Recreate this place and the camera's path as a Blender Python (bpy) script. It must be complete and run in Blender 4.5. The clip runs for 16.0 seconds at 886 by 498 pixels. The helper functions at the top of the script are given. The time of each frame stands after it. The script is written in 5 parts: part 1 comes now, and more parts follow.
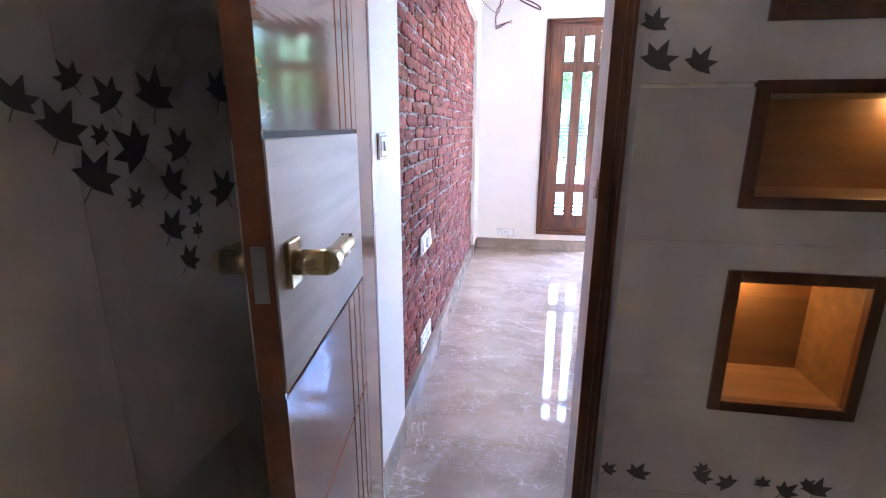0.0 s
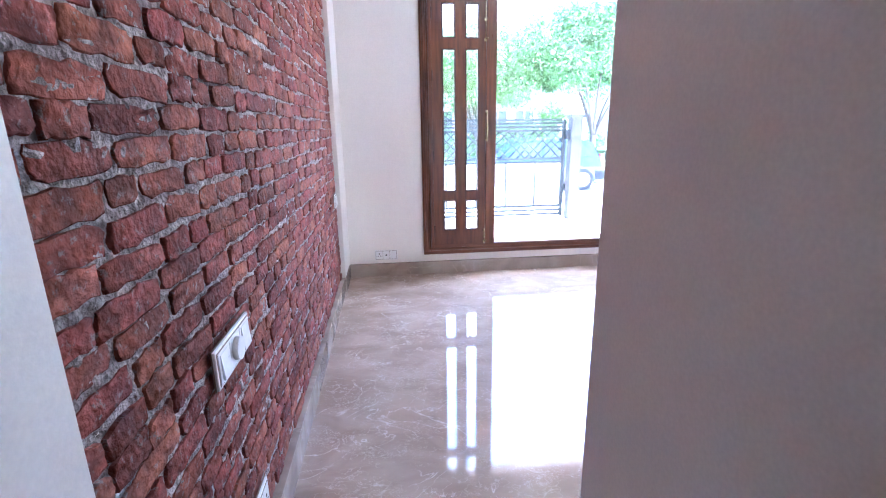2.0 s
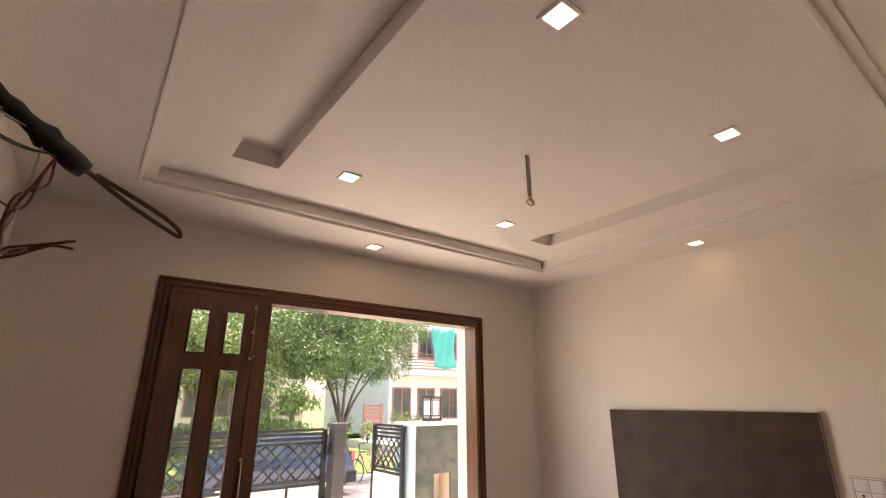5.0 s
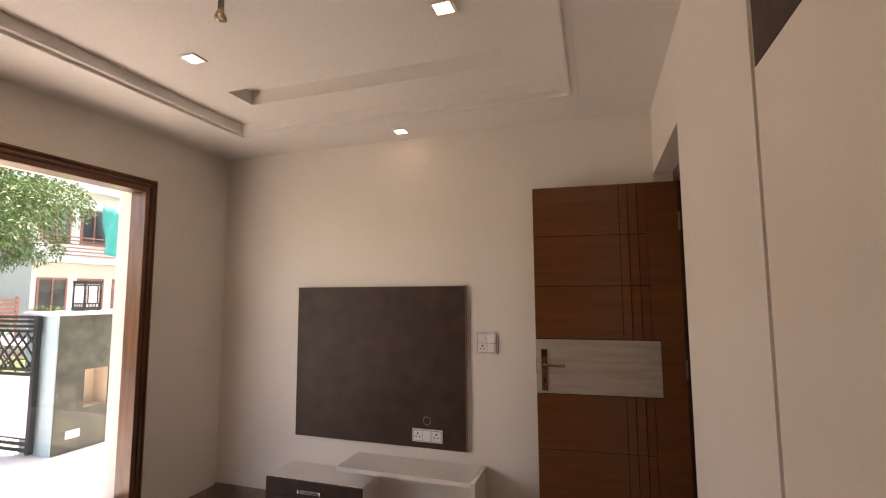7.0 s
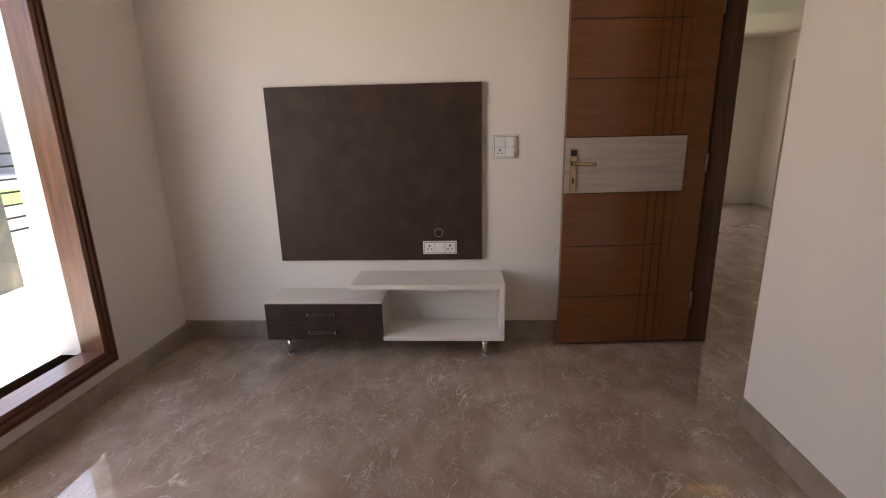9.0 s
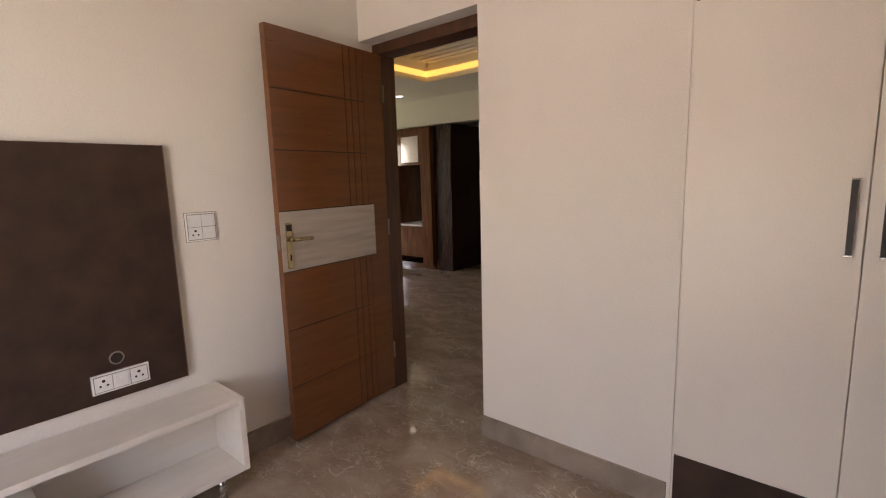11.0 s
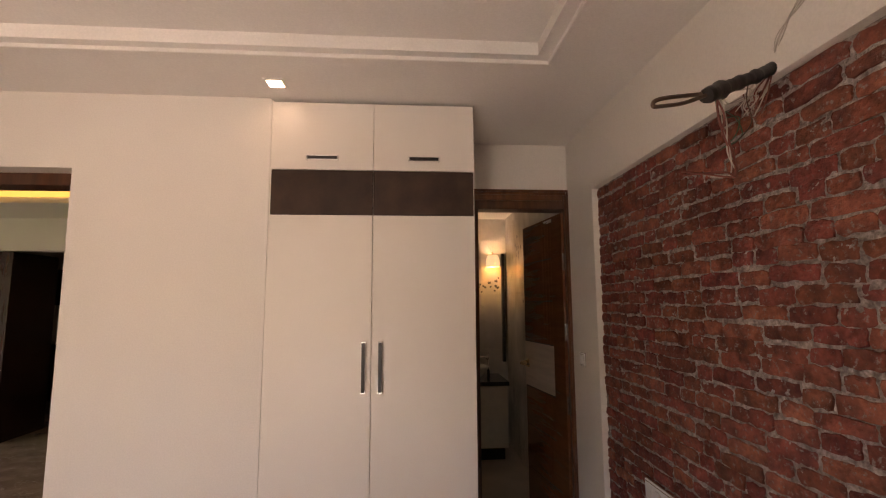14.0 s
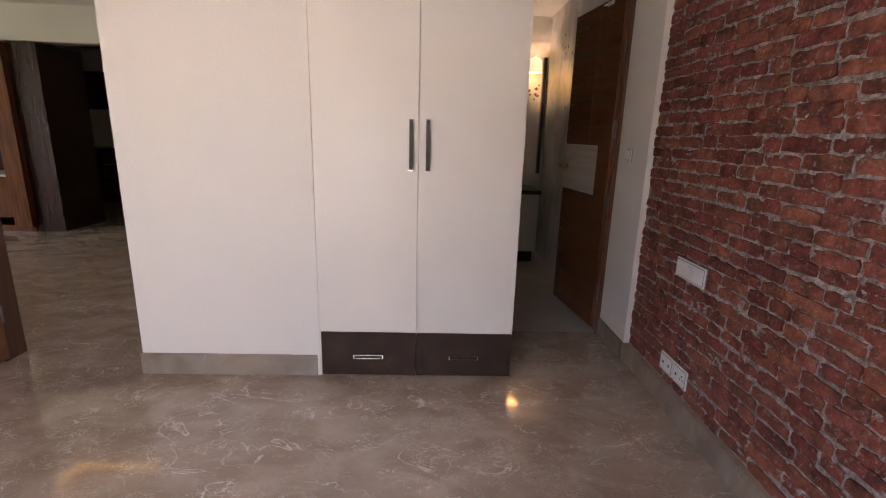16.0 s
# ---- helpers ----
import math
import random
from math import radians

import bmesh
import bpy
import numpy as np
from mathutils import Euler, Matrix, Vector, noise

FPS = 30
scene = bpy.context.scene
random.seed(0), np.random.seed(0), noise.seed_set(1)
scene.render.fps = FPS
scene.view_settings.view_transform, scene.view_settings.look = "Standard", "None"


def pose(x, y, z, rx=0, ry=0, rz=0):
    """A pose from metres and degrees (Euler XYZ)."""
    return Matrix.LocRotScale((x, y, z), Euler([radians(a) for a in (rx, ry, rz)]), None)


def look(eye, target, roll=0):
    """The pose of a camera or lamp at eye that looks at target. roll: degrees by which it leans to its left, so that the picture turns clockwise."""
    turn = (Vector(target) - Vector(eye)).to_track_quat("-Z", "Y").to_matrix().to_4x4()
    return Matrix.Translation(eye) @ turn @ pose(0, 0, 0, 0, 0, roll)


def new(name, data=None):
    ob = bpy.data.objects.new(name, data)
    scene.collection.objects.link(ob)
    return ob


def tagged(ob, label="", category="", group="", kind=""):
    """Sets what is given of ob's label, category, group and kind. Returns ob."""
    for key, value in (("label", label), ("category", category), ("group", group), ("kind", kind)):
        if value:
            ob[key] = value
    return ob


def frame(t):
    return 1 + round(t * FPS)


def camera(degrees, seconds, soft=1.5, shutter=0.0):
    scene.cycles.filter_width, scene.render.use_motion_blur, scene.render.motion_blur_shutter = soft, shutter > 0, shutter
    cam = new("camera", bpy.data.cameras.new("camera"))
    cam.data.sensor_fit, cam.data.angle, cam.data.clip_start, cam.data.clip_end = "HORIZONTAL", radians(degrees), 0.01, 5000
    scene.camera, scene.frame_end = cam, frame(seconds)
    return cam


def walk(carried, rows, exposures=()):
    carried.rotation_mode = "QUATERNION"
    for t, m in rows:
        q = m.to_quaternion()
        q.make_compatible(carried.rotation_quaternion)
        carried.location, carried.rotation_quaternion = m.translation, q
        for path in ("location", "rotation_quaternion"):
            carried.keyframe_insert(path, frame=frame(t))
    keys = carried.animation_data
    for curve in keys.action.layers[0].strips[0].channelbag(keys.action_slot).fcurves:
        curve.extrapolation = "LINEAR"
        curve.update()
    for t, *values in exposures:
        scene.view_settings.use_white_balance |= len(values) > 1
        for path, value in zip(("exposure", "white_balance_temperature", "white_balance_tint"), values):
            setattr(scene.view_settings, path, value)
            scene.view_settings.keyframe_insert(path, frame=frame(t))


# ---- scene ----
cam = camera(87.2, 16.0, soft=1.15)
PATH = [
    (0, (0.434, -0.761, 1.22), (0.128, 1.15, 0.714), 0.2),
    (0.5, (0.371, -0.574, 1.222), (0.502, 1.358, 0.721), -0.2),
    (1, (0.398, -0.276, 1.191), (0.549, 1.651, 0.676), -0.9),
    (1.5, (0.43, 0.036, 1.191), (0.577, 1.962, 0.672), -0.5),
    (2, (0.385, 0.341, 1.174), (0.597, 2.264, 0.666), -0.8),
    (2.5, (0.344, 0.607, 1.166), (0.646, 2.515, 0.65), -1.0),
    (3, (0.425, 0.903, 1.2), (0.834, 2.803, 0.729), -1.6),
    (3.5, (0.497, 1.071, 1.284), (1.091, 2.948, 0.934), -0.8),
    (4, (0.42, 1.274, 1.419), (1.297, 3.071, 1.377), -0.3),
    (4.5, (0.41, 1.316, 1.507), (1.434, 3.008, 1.804), 0.1),
    (5, (0.409, 1.293, 1.578), (1.55, 2.815, 2.197), 0.0),
    (5.2, (0.411, 1.273, 1.596), (1.607, 2.695, 2.336), -0.2),
    (7.3, (0.673, 1.433, 1.407), (2.606, 1.941, 1.447), -0.2),
    (7.5, (0.683, 1.512, 1.361), (2.62, 1.998, 1.264), -0.5),
    (8, (0.624, 1.761, 1.275), (2.557, 2.131, 0.919), 0.0),
    (8.2, (0.629, 1.86, 1.259), (2.546, 2.243, 0.838), -0.5),
    (10.3, (1.165, 2.726, 1.286), (2.866, 1.786, 0.814), -1.4),
    (10.5, (1.215, 2.777, 1.281), (2.803, 1.642, 0.846), -1.3),
    (11, (1.303, 2.936, 1.349), (2.581, 1.427, 1.049), -1.6),
    (11.5, (1.239, 3.086, 1.466), (2.366, 1.434, 1.457), -1.1),
    (12, (1.21, 3.245, 1.548), (2.184, 1.522, 1.838), 0.7),
    (12.5, (1.175, 3.336, 1.576), (1.793, 1.492, 2.041), 0.4),
    (13, (1.102, 3.352, 1.588), (1.282, 1.429, 2.108), -0.4),
    (13.5, (1.045, 3.357, 1.569), (0.925, 1.421, 2.057), -1.4),
    (14, (1.051, 3.33, 1.495), (0.903, 1.349, 1.728), -0.3),
    (14.5, (1.065, 3.33, 1.415), (0.896, 1.337, 1.425), 0.1),
    (15, (1.067, 3.341, 1.316), (0.826, 1.375, 1.043), 0.5),
    (15.5, (1.072, 3.356, 1.247), (0.795, 1.43, 0.782), 1.1),
    (16, (1.168, 3.315, 1.252), (1.108, 1.374, 0.772), 1.6),
]
EXPOSURES = [
    (0.0, 6.03, 4950, 20), (1.5, 5.78, 4900, 18), (2.4, 4.79, 5150, 20), (3.2, 3.89, 5800, 22), (4.2, 3.29, 7200, 26), (5.2, 2.67, 9000, 32),
    (7.5, 2.62, 8200, 28), (8.2, 2.67, 7700, 26), (10.5, 3.07, 7500, 24), (11.5, 3.15, 8400, 27), (12.5, 3.08, 9300, 33), (14.5, 3.24, 8400, 30), (16.0, 3.58, 7000, 26),
]
walk(cam, [(t, look(eye, target, roll)) for t, eye, target, roll in PATH], EXPOSURES)

# ---- world, sun ----
SUN_FROM = Vector((0.42, 0.05, 0.905)).normalized()
world = bpy.data.worlds.new("sky")
scene.world = world
world.use_nodes = True
wn = world.node_tree.nodes
sky = wn.new("ShaderNodeTexSky")
sky.sky_type, sky.sun_disc = "NISHITA", False
sky.sun_elevation = math.asin(SUN_FROM.z)
sky.sun_rotation = math.atan2(SUN_FROM.x, SUN_FROM.y)
sky.dust_density = 2.0
world.node_tree.links.new(sky.outputs[0], wn["Background"].inputs[0])
wn["Background"].inputs[1].default_value = 0.15
sun = new("sun", bpy.data.lights.new("sun", "SUN"))
sun.data.energy, sun.data.angle, sun.data.color = 2.4, radians(0.6), (1.0, 0.985, 0.96)
sun.matrix_world = look(SUN_FROM * 30, (0, 0, 0))

# added area lamp in the fixed pane's opening, boosting the sky's light indoors
opening = new("window_fill", bpy.data.lights.new("window_fill", "AREA"))
opening.data.shape, opening.data.size, opening.data.size_y = "RECTANGLE", 0.8, 1.87
opening.data.spread = radians(108)
opening.data.energy, opening.data.color = 1.0, (1.0, 0.94, 0.86)
opening.matrix_world = look((2.0, 4.3, 1.175), (3.15, 0.3, 1.175))
# second added area lamp, brightening the hall from its window opening
hall_opening = new("hall_window_fill", bpy.data.lights.new("hall_window_fill", "AREA"))
hall_opening.data.shape, hall_opening.data.size, hall_opening.data.size_y = "RECTANGLE", 1.44, 1.64
hall_opening.data.energy, hall_opening.data.color = 1.6, (0.96, 0.97, 0.97)
hall_opening.matrix_world = look((8.72, -0.7, 1.25), (0.0, -0.7, 1.25))


# ---- materials ----
def surface(name, c1, c2, scale=6.0, rough=0.5, bump=0.1, fine=80.0, metal=0.0, stretch=(1, 1, 1), rand=0.0, coat=0.0, c3=None, detail=6.0, spec=0.5, placed=False, smear=None, grain=0.1, relief=0.004):
    """Two-scale procedural paint, stone or wood: broad colour drift, fine grain in colour, gloss and relief."""
    m = bpy.data.materials.new(name)
    m.use_nodes = True
    nt = m.node_tree
    b = nt.nodes["Principled BSDF"]
    tc = nt.nodes.new("ShaderNodeTexCoord")
    mp = nt.nodes.new("ShaderNodeMapping")
    mp.inputs["Scale"].default_value = stretch
    if placed:
        where = nt.nodes.new("ShaderNodeNewGeometry")
        nt.links.new(where.outputs["Position"], mp.inputs[0])
    else:
        nt.links.new(tc.outputs["Object"], mp.inputs[0])
    n1 = nt.nodes.new("ShaderNodeTexNoise")
    n1.inputs["Scale"].default_value, n1.inputs["Detail"].default_value = scale, detail
    n2 = nt.nodes.new("ShaderNodeTexNoise")
    n2.inputs["Scale"].default_value, n2.inputs["Detail"].default_value = fine, 4.0
    for n in (n1, n2):
        nt.links.new(mp.outputs[0], n.inputs["Vector"])
    ramp = nt.nodes.new("ShaderNodeValToRGB")
    ramp.color_ramp.elements[0].position, ramp.color_ramp.elements[1].position = 0.3, 0.7
    ramp.color_ramp.elements[0].color, ramp.color_ramp.elements[1].color = (*c1, 1), (*c2, 1)
    if c3:
        e = ramp.color_ramp.elements.new(0.86)
        e.color = (*c3, 1)
    nt.links.new(n1.outputs["Fac"], ramp.inputs[0])
    hsv = nt.nodes.new("ShaderNodeHueSaturation")
    nt.links.new(ramp.outputs[0], hsv.inputs["Color"])
    val = nt.nodes.new("ShaderNodeMapRange")
    val.inputs[3].default_value, val.inputs[4].default_value = 1 - grain, 1 + grain
    nt.links.new(n2.outputs["Fac"], val.inputs[0])
    if rand:
        info = nt.nodes.new("ShaderNodeObjectInfo")
        geo = nt.nodes.new("ShaderNodeNewGeometry")
        add = nt.nodes.new("ShaderNodeMath")
        add.operation = "ADD"
        nt.links.new(info.outputs["Random"], add.inputs[0])
        nt.links.new(geo.outputs["Random Per Island"], add.inputs[1])
        fr = nt.nodes.new("ShaderNodeMath")
        fr.operation = "FRACT"
        nt.links.new(add.outputs[0], fr.inputs[0])
        rr = nt.nodes.new("ShaderNodeMapRange")
        rr.inputs[3].default_value, rr.inputs[4].default_value = 1 - rand, 1 + rand
        nt.links.new(fr.outputs[0], rr.inputs[0])
        mul = nt.nodes.new("ShaderNodeMath")
        mul.operation = "MULTIPLY"
        nt.links.new(rr.outputs[0], mul.inputs[0])
        nt.links.new(val.outputs[0], mul.inputs[1])
        nt.links.new(mul.outputs[0], hsv.inputs["Value"])
        hue = nt.nodes.new("ShaderNodeMapRange")
        hue.inputs[3].default_value, hue.inputs[4].default_value = 0.5 - rand * 0.045, 0.5 + rand * 0.035
        swap = nt.nodes.new("ShaderNodeMath")
        swap.operation = "PINGPONG"
        swap.inputs[1].default_value = 0.29
        nt.links.new(fr.outputs[0], swap.inputs[0])
        nt.links.new(swap.outputs[0], hue.inputs[0])
        hue.inputs[2].default_value = 0.29
        nt.links.new(hue.outputs[0], hsv.inputs["Hue"])
    else:
        nt.links.new(val.outputs[0], hsv.inputs["Value"])
    colour = hsv.outputs[0]
    if smear:
        n3 = nt.nodes.new("ShaderNodeTexNoise")
        n3.inputs["Scale"].default_value, n3.inputs["Detail"].default_value, n3.inputs["Roughness"].default_value = smear[1], 9.0, 0.72
        nt.links.new(mp.outputs[0], n3.inputs["Vector"])
        cut = nt.nodes.new("ShaderNodeMapRange")
        cut.inputs[1].default_value, cut.inputs[2].default_value = smear[2], smear[2] + 0.07
        cut.inputs[4].default_value = 0.85
        nt.links.new(n3.outputs["Fac"], cut.inputs[0])
        mx = nt.nodes.new("ShaderNodeMix")
        mx.data_type = "RGBA"
        nt.links.new(cut.outputs[0], mx.inputs[0])
        nt.links.new(colour, mx.inputs[6])
        mx.inputs[7].default_value = (*smear[0], 1)
        colour = mx.outputs[2]
    nt.links.new(colour, b.inputs["Base Color"])
    rg = nt.nodes.new("ShaderNodeMapRange")
    rg.inputs[3].default_value, rg.inputs[4].default_value = rough * 0.8, min(1.0, rough * 1.2)
    nt.links.new(n2.outputs["Fac"], rg.inputs[0])
    nt.links.new(rg.outputs[0], b.inputs["Roughness"])
    b.inputs["Metallic"].default_value, b.inputs["Coat Weight"].default_value = metal, coat
    b.inputs["Coat Roughness"].default_value = 0.05
    b.inputs["Specular IOR Level"].default_value = spec
    if bump:
        bp = nt.nodes.new("ShaderNodeBump")
        bp.inputs["Strength"].default_value, bp.inputs["Distance"].default_value = bump, relief
        nt.links.new(n2.outputs["Fac"], bp.inputs["Height"])
        nt.links.new(bp.outputs[0], b.inputs["Normal"])
    return m


def veined(name, c1, c2, vein, scale, rough, vein_width=0.02, vein_mix=0.7, fleck=0.0, spec=0.5, rand=0.0, coat=0.0, crackle=0.0):
    """Polished stone: clouded ground crossed by thin wandering veins and small broken flecks."""
    m = bpy.data.materials.new(name)
    m.use_nodes = True
    nt = m.node_tree
    b = nt.nodes["Principled BSDF"]
    tc = nt.nodes.new("ShaderNodeTexCoord")
    turn = nt.nodes.new("ShaderNodeMapping")
    turn.inputs["Rotation"].default_value = (0.2, 0.3, 0.55)
    turn.inputs["Scale"].default_value = (1.0, 1.5, 1.0)
    nt.links.new(tc.outputs["Object"], turn.inputs[0])

    def tex(sc, detail, distortion):
        n = nt.nodes.new("ShaderNodeTexNoise")
        n.inputs["Scale"].default_value, n.inputs["Detail"].default_value, n.inputs["Distortion"].default_value = sc, detail, distortion
        nt.links.new(turn.outputs[0], n.inputs["Vector"])
        return n

    cloud = tex(scale, 8.0, 0.6)
    ramp = nt.nodes.new("ShaderNodeValToRGB")
    ramp.color_ramp.elements[0].position, ramp.color_ramp.elements[1].position = 0.36, 0.66
    ramp.color_ramp.elements[0].color, ramp.color_ramp.elements[1].color = (*c1, 1), (*c2, 1)
    nt.links.new(cloud.outputs["Fac"], ramp.inputs[0])
    last = ramp.outputs[0]

    def lines(src, width, amount, mask=None):
        nonlocal last
        off = nt.nodes.new("ShaderNodeMath")
        off.operation = "SUBTRACT"
        off.inputs[1].default_value = 0.5
        nt.links.new(src.outputs["Fac"], off.inputs[0])
        ab = nt.nodes.new("ShaderNodeMath")
        ab.operation = "ABSOLUTE"
        nt.links.new(off.outputs[0], ab.inputs[0])
        mr = nt.nodes.new("ShaderNodeMapRange")
        mr.inputs[1].default_value, mr.inputs[2].default_value = 0.0, width
        mr.inputs[3].default_value, mr.inputs[4].default_value = amount, 0.0
        nt.links.new(ab.outputs[0], mr.inputs[0])
        fac = mr.outputs[0]
        if mask:
            mm = nt.nodes.new("ShaderNodeMapRange")
            mm.inputs[1].default_value, mm.inputs[2].default_value = 0.48, 0.62
            nt.links.new(mask.outputs["Fac"], mm.inputs[0])
            mu = nt.nodes.new("ShaderNodeMath")
            mu.operation = "MULTIPLY"
            nt.links.new(fac, mu.inputs[0])
            nt.links.new(mm.outputs[0], mu.inputs[1])
            fac = mu.outputs[0]
        mix = nt.nodes.new("ShaderNodeMix")
        mix.data_type = "RGBA"
        nt.links.new(fac, mix.inputs[0])
        nt.links.new(last, mix.inputs[6])
        mix.inputs[7].default_value = (*vein, 1)
        last = mix.outputs[2]

    mask = tex(scale * 0.8, 3.0, 0.3)
    lines(tex(scale * 0.7, 5.0, 1.2), vein_width, vein_mix, mask)
    if fleck:
        lines(tex(scale * 5.0, 6.0, 2.0), vein_width * 2.2, fleck, tex(scale * 1.3, 4.0, 0.8))
    if crackle:
        wob = tex(scale * 1.6, 5.0, 0.0)
        mixv = nt.nodes.new("ShaderNodeMix")
        mixv.data_type = "RGBA"
        mixv.blend_type = "ADD"
        mixv.inputs[0].default_value = 0.55
        nt.links.new(turn.outputs[0], mixv.inputs[6])
        nt.links.new(wob.outputs["Color"], mixv.inputs[7])
        vor = nt.nodes.new("ShaderNodeTexVoronoi")
        vor.feature = "DISTANCE_TO_EDGE"
        vor.inputs["Scale"].default_value = crackle
        nt.links.new(mixv.outputs[2], vor.inputs["Vector"])
        thin = nt.nodes.new("ShaderNodeMapRange")
        thin.inputs[1].default_value, thin.inputs[2].default_value = 0.0, 0.028
        thin.inputs[3].default_value, thin.inputs[4].default_value = 0.6, 0.0
        nt.links.new(vor.outputs["Distance"], thin.inputs[0])
        where = nt.nodes.new("ShaderNodeMapRange")
        where.inputs[1].default_value, where.inputs[2].default_value = 0.42, 0.64
        nt.links.new(tex(scale * 1.1, 5.0, 0.6).outputs["Fac"], where.inputs[0])
        mu = nt.nodes.new("ShaderNodeMath")
        mu.operation = "MULTIPLY"
        nt.links.new(thin.outputs[0], mu.inputs[0])
        nt.links.new(where.outputs[0], mu.inputs[1])
        mix = nt.nodes.new("ShaderNodeMix")
        mix.data_type = "RGBA"
        nt.links.new(mu.outputs[0], mix.inputs[0])
        nt.links.new(last, mix.inputs[6])
        mix.inputs[7].default_value = (*vein, 1)
        last = mix.outputs[2]
    if rand:
        info = nt.nodes.new("ShaderNodeObjectInfo")
        rr = nt.nodes.new("ShaderNodeMapRange")
        rr.inputs[3].default_value, rr.inputs[4].default_value = 1 - rand, 1 + rand
        nt.links.new(info.outputs["Random"], rr.inputs[0])
        hsv = nt.nodes.new("ShaderNodeHueSaturation")
        nt.links.new(rr.outputs[0], hsv.inputs["Value"])
        nt.links.new(last, hsv.inputs["Color"])
        last = hsv.outputs[0]
    nt.links.new(last, b.inputs["Base Color"])
    rg = nt.nodes.new("ShaderNodeMapRange")
    rg.inputs[3].default_value, rg.inputs[4].default_value = rough * 0.7, rough * 1.4
    nt.links.new(cloud.outputs["Fac"], rg.inputs[0])
    nt.links.new(rg.outputs[0], b.inputs["Roughness"])
    b.inputs["Specular IOR Level"].default_value = spec
    b.inputs["Coat Weight"].default_value, b.inputs["Coat Roughness"].default_value = coat, 0.02
    return m


def wood(name, dark, light, rough=0.3, coat=0.3, along="z"):
    st = {"z": (14, 14, 1.2), "x": (1.2, 14, 14), "y": (14, 1.2, 14)}[along]
    return surface(name, dark, light, scale=2.5, rough=rough, bump=0.06, fine=9.0, stretch=st, coat=coat)


def glow(name, color, strength):
    m = bpy.data.materials.new(name)
    m.use_nodes = True
    b = m.node_tree.nodes["Principled BSDF"]
    b.inputs["Base Color"].default_value = (*color, 1)
    b.inputs["Emission Color"].default_value, b.inputs["Emission Strength"].default_value = (*color, 1), strength
    return m


def pane_glass(name, gloss=0.05, tint=(0.97, 0.99, 0.98)):
    m = bpy.data.materials.new(name)
    m.use_nodes = True
    nt = m.node_tree
    out = nt.nodes["Material Output"]
    nt.nodes.remove(nt.nodes["Principled BSDF"])
    tr, gl, mix = nt.nodes.new("ShaderNodeBsdfTransparent"), nt.nodes.new("ShaderNodeBsdfGlossy"), nt.nodes.new("ShaderNodeMixShader")
    tr.inputs[0].default_value = (*tint, 1)
    gl.inputs["Roughness"].default_value = 0.02
    mix.inputs[0].default_value = gloss
    nt.links.new(tr.outputs[0], mix.inputs[1])
    nt.links.new(gl.outputs[0], mix.inputs[2])
    nt.links.new(mix.outputs[0], out.inputs[0])
    return m


PAINT = surface("cream_wall_paint", (0.78, 0.74, 0.68), (0.82, 0.78, 0.72), scale=1.5, rough=0.55, bump=0.12, fine=140)
CEIL = surface("ceiling_paint", (0.80, 0.77, 0.73), (0.83, 0.80, 0.76), scale=1.2, rough=0.6, bump=0.08, fine=120)
FLOOR = veined("brown_marble", (0.285, 0.21, 0.152), (0.40, 0.312, 0.24), (0.74, 0.66, 0.58), 4.2, 0.05, 0.010, 0.75, 0.5, spec=0.6, coat=0.3, crackle=7.5)
BASE = veined("skirting_marble", (0.25, 0.195, 0.15), (0.37, 0.30, 0.24), (0.5, 0.43, 0.37), 4.0, 0.2, 0.02, 0.5, 0.15)
MARBLE = veined("white_marble", (0.52, 0.505, 0.485), (0.72, 0.705, 0.68), (0.30, 0.285, 0.28), 2.4, 0.22, 0.03, 0.6, 0.0, rand=0.03)
BRICK = surface("red_brick", (0.125, 0.043, 0.036), (0.335, 0.104, 0.069), scale=15, rough=0.85, bump=1.0, fine=62, rand=0.26, c3=(0.24, 0.12, 0.095), spec=0.2, placed=True, smear=((0.29, 0.24, 0.225), 55, 0.562), grain=0.6, relief=0.010)
MORTAR = surface("grey_mortar", (0.18, 0.147, 0.138), (0.53, 0.465, 0.44), scale=46, rough=0.95, bump=1.0, fine=120, spec=0.1, placed=True, smear=((0.15, 0.075, 0.062), 34, 0.61), grain=0.6, relief=0.012)
TEAK = wood("varnished_teak", (0.075, 0.022, 0.008), (0.19, 0.066, 0.022), 0.3, 0.2)
TEAK_X = wood("varnished_teak_rail", (0.075, 0.022, 0.008), (0.19, 0.066, 0.022), 0.3, 0.2, "x")
DOORWOOD = wood("door_veneer", (0.15, 0.048, 0.014), (0.195, 0.066, 0.02), 0.3, 0.35, "x")
BATHDOOR = wood("bath_door_veneer", (0.12, 0.042, 0.016), (0.165, 0.06, 0.024), 0.1, 0.25, "x")
NICHEWOOD = wood("golden_niche_veneer", (0.10, 0.046, 0.014), (0.17, 0.08, 0.025), 0.35, 0.2, "x")
DARKWOOD = wood("dark_frame_wood", (0.05, 0.017, 0.008), (0.11, 0.04, 0.018), 0.3, 0.3)
ASHPANEL = wood("pale_ash_inlay", (0.40, 0.34, 0.285), (0.52, 0.45, 0.385), 0.55, 0.0, "x")
GROOVE = surface("groove_black", (0.012, 0.008, 0.006), (0.02, 0.014, 0.01), rough=0.7, bump=0)
LAMINATE = surface("cream_laminate", (0.79, 0.74, 0.67), (0.83, 0.78, 0.71), scale=2.0, rough=0.35, bump=0.05, fine=200)
WHITELAM = surface("white_laminate", (0.74, 0.70, 0.64), (0.80, 0.76, 0.70), scale=3.0, rough=0.35, bump=0.05, fine=160, stretch=(6, 1, 6))
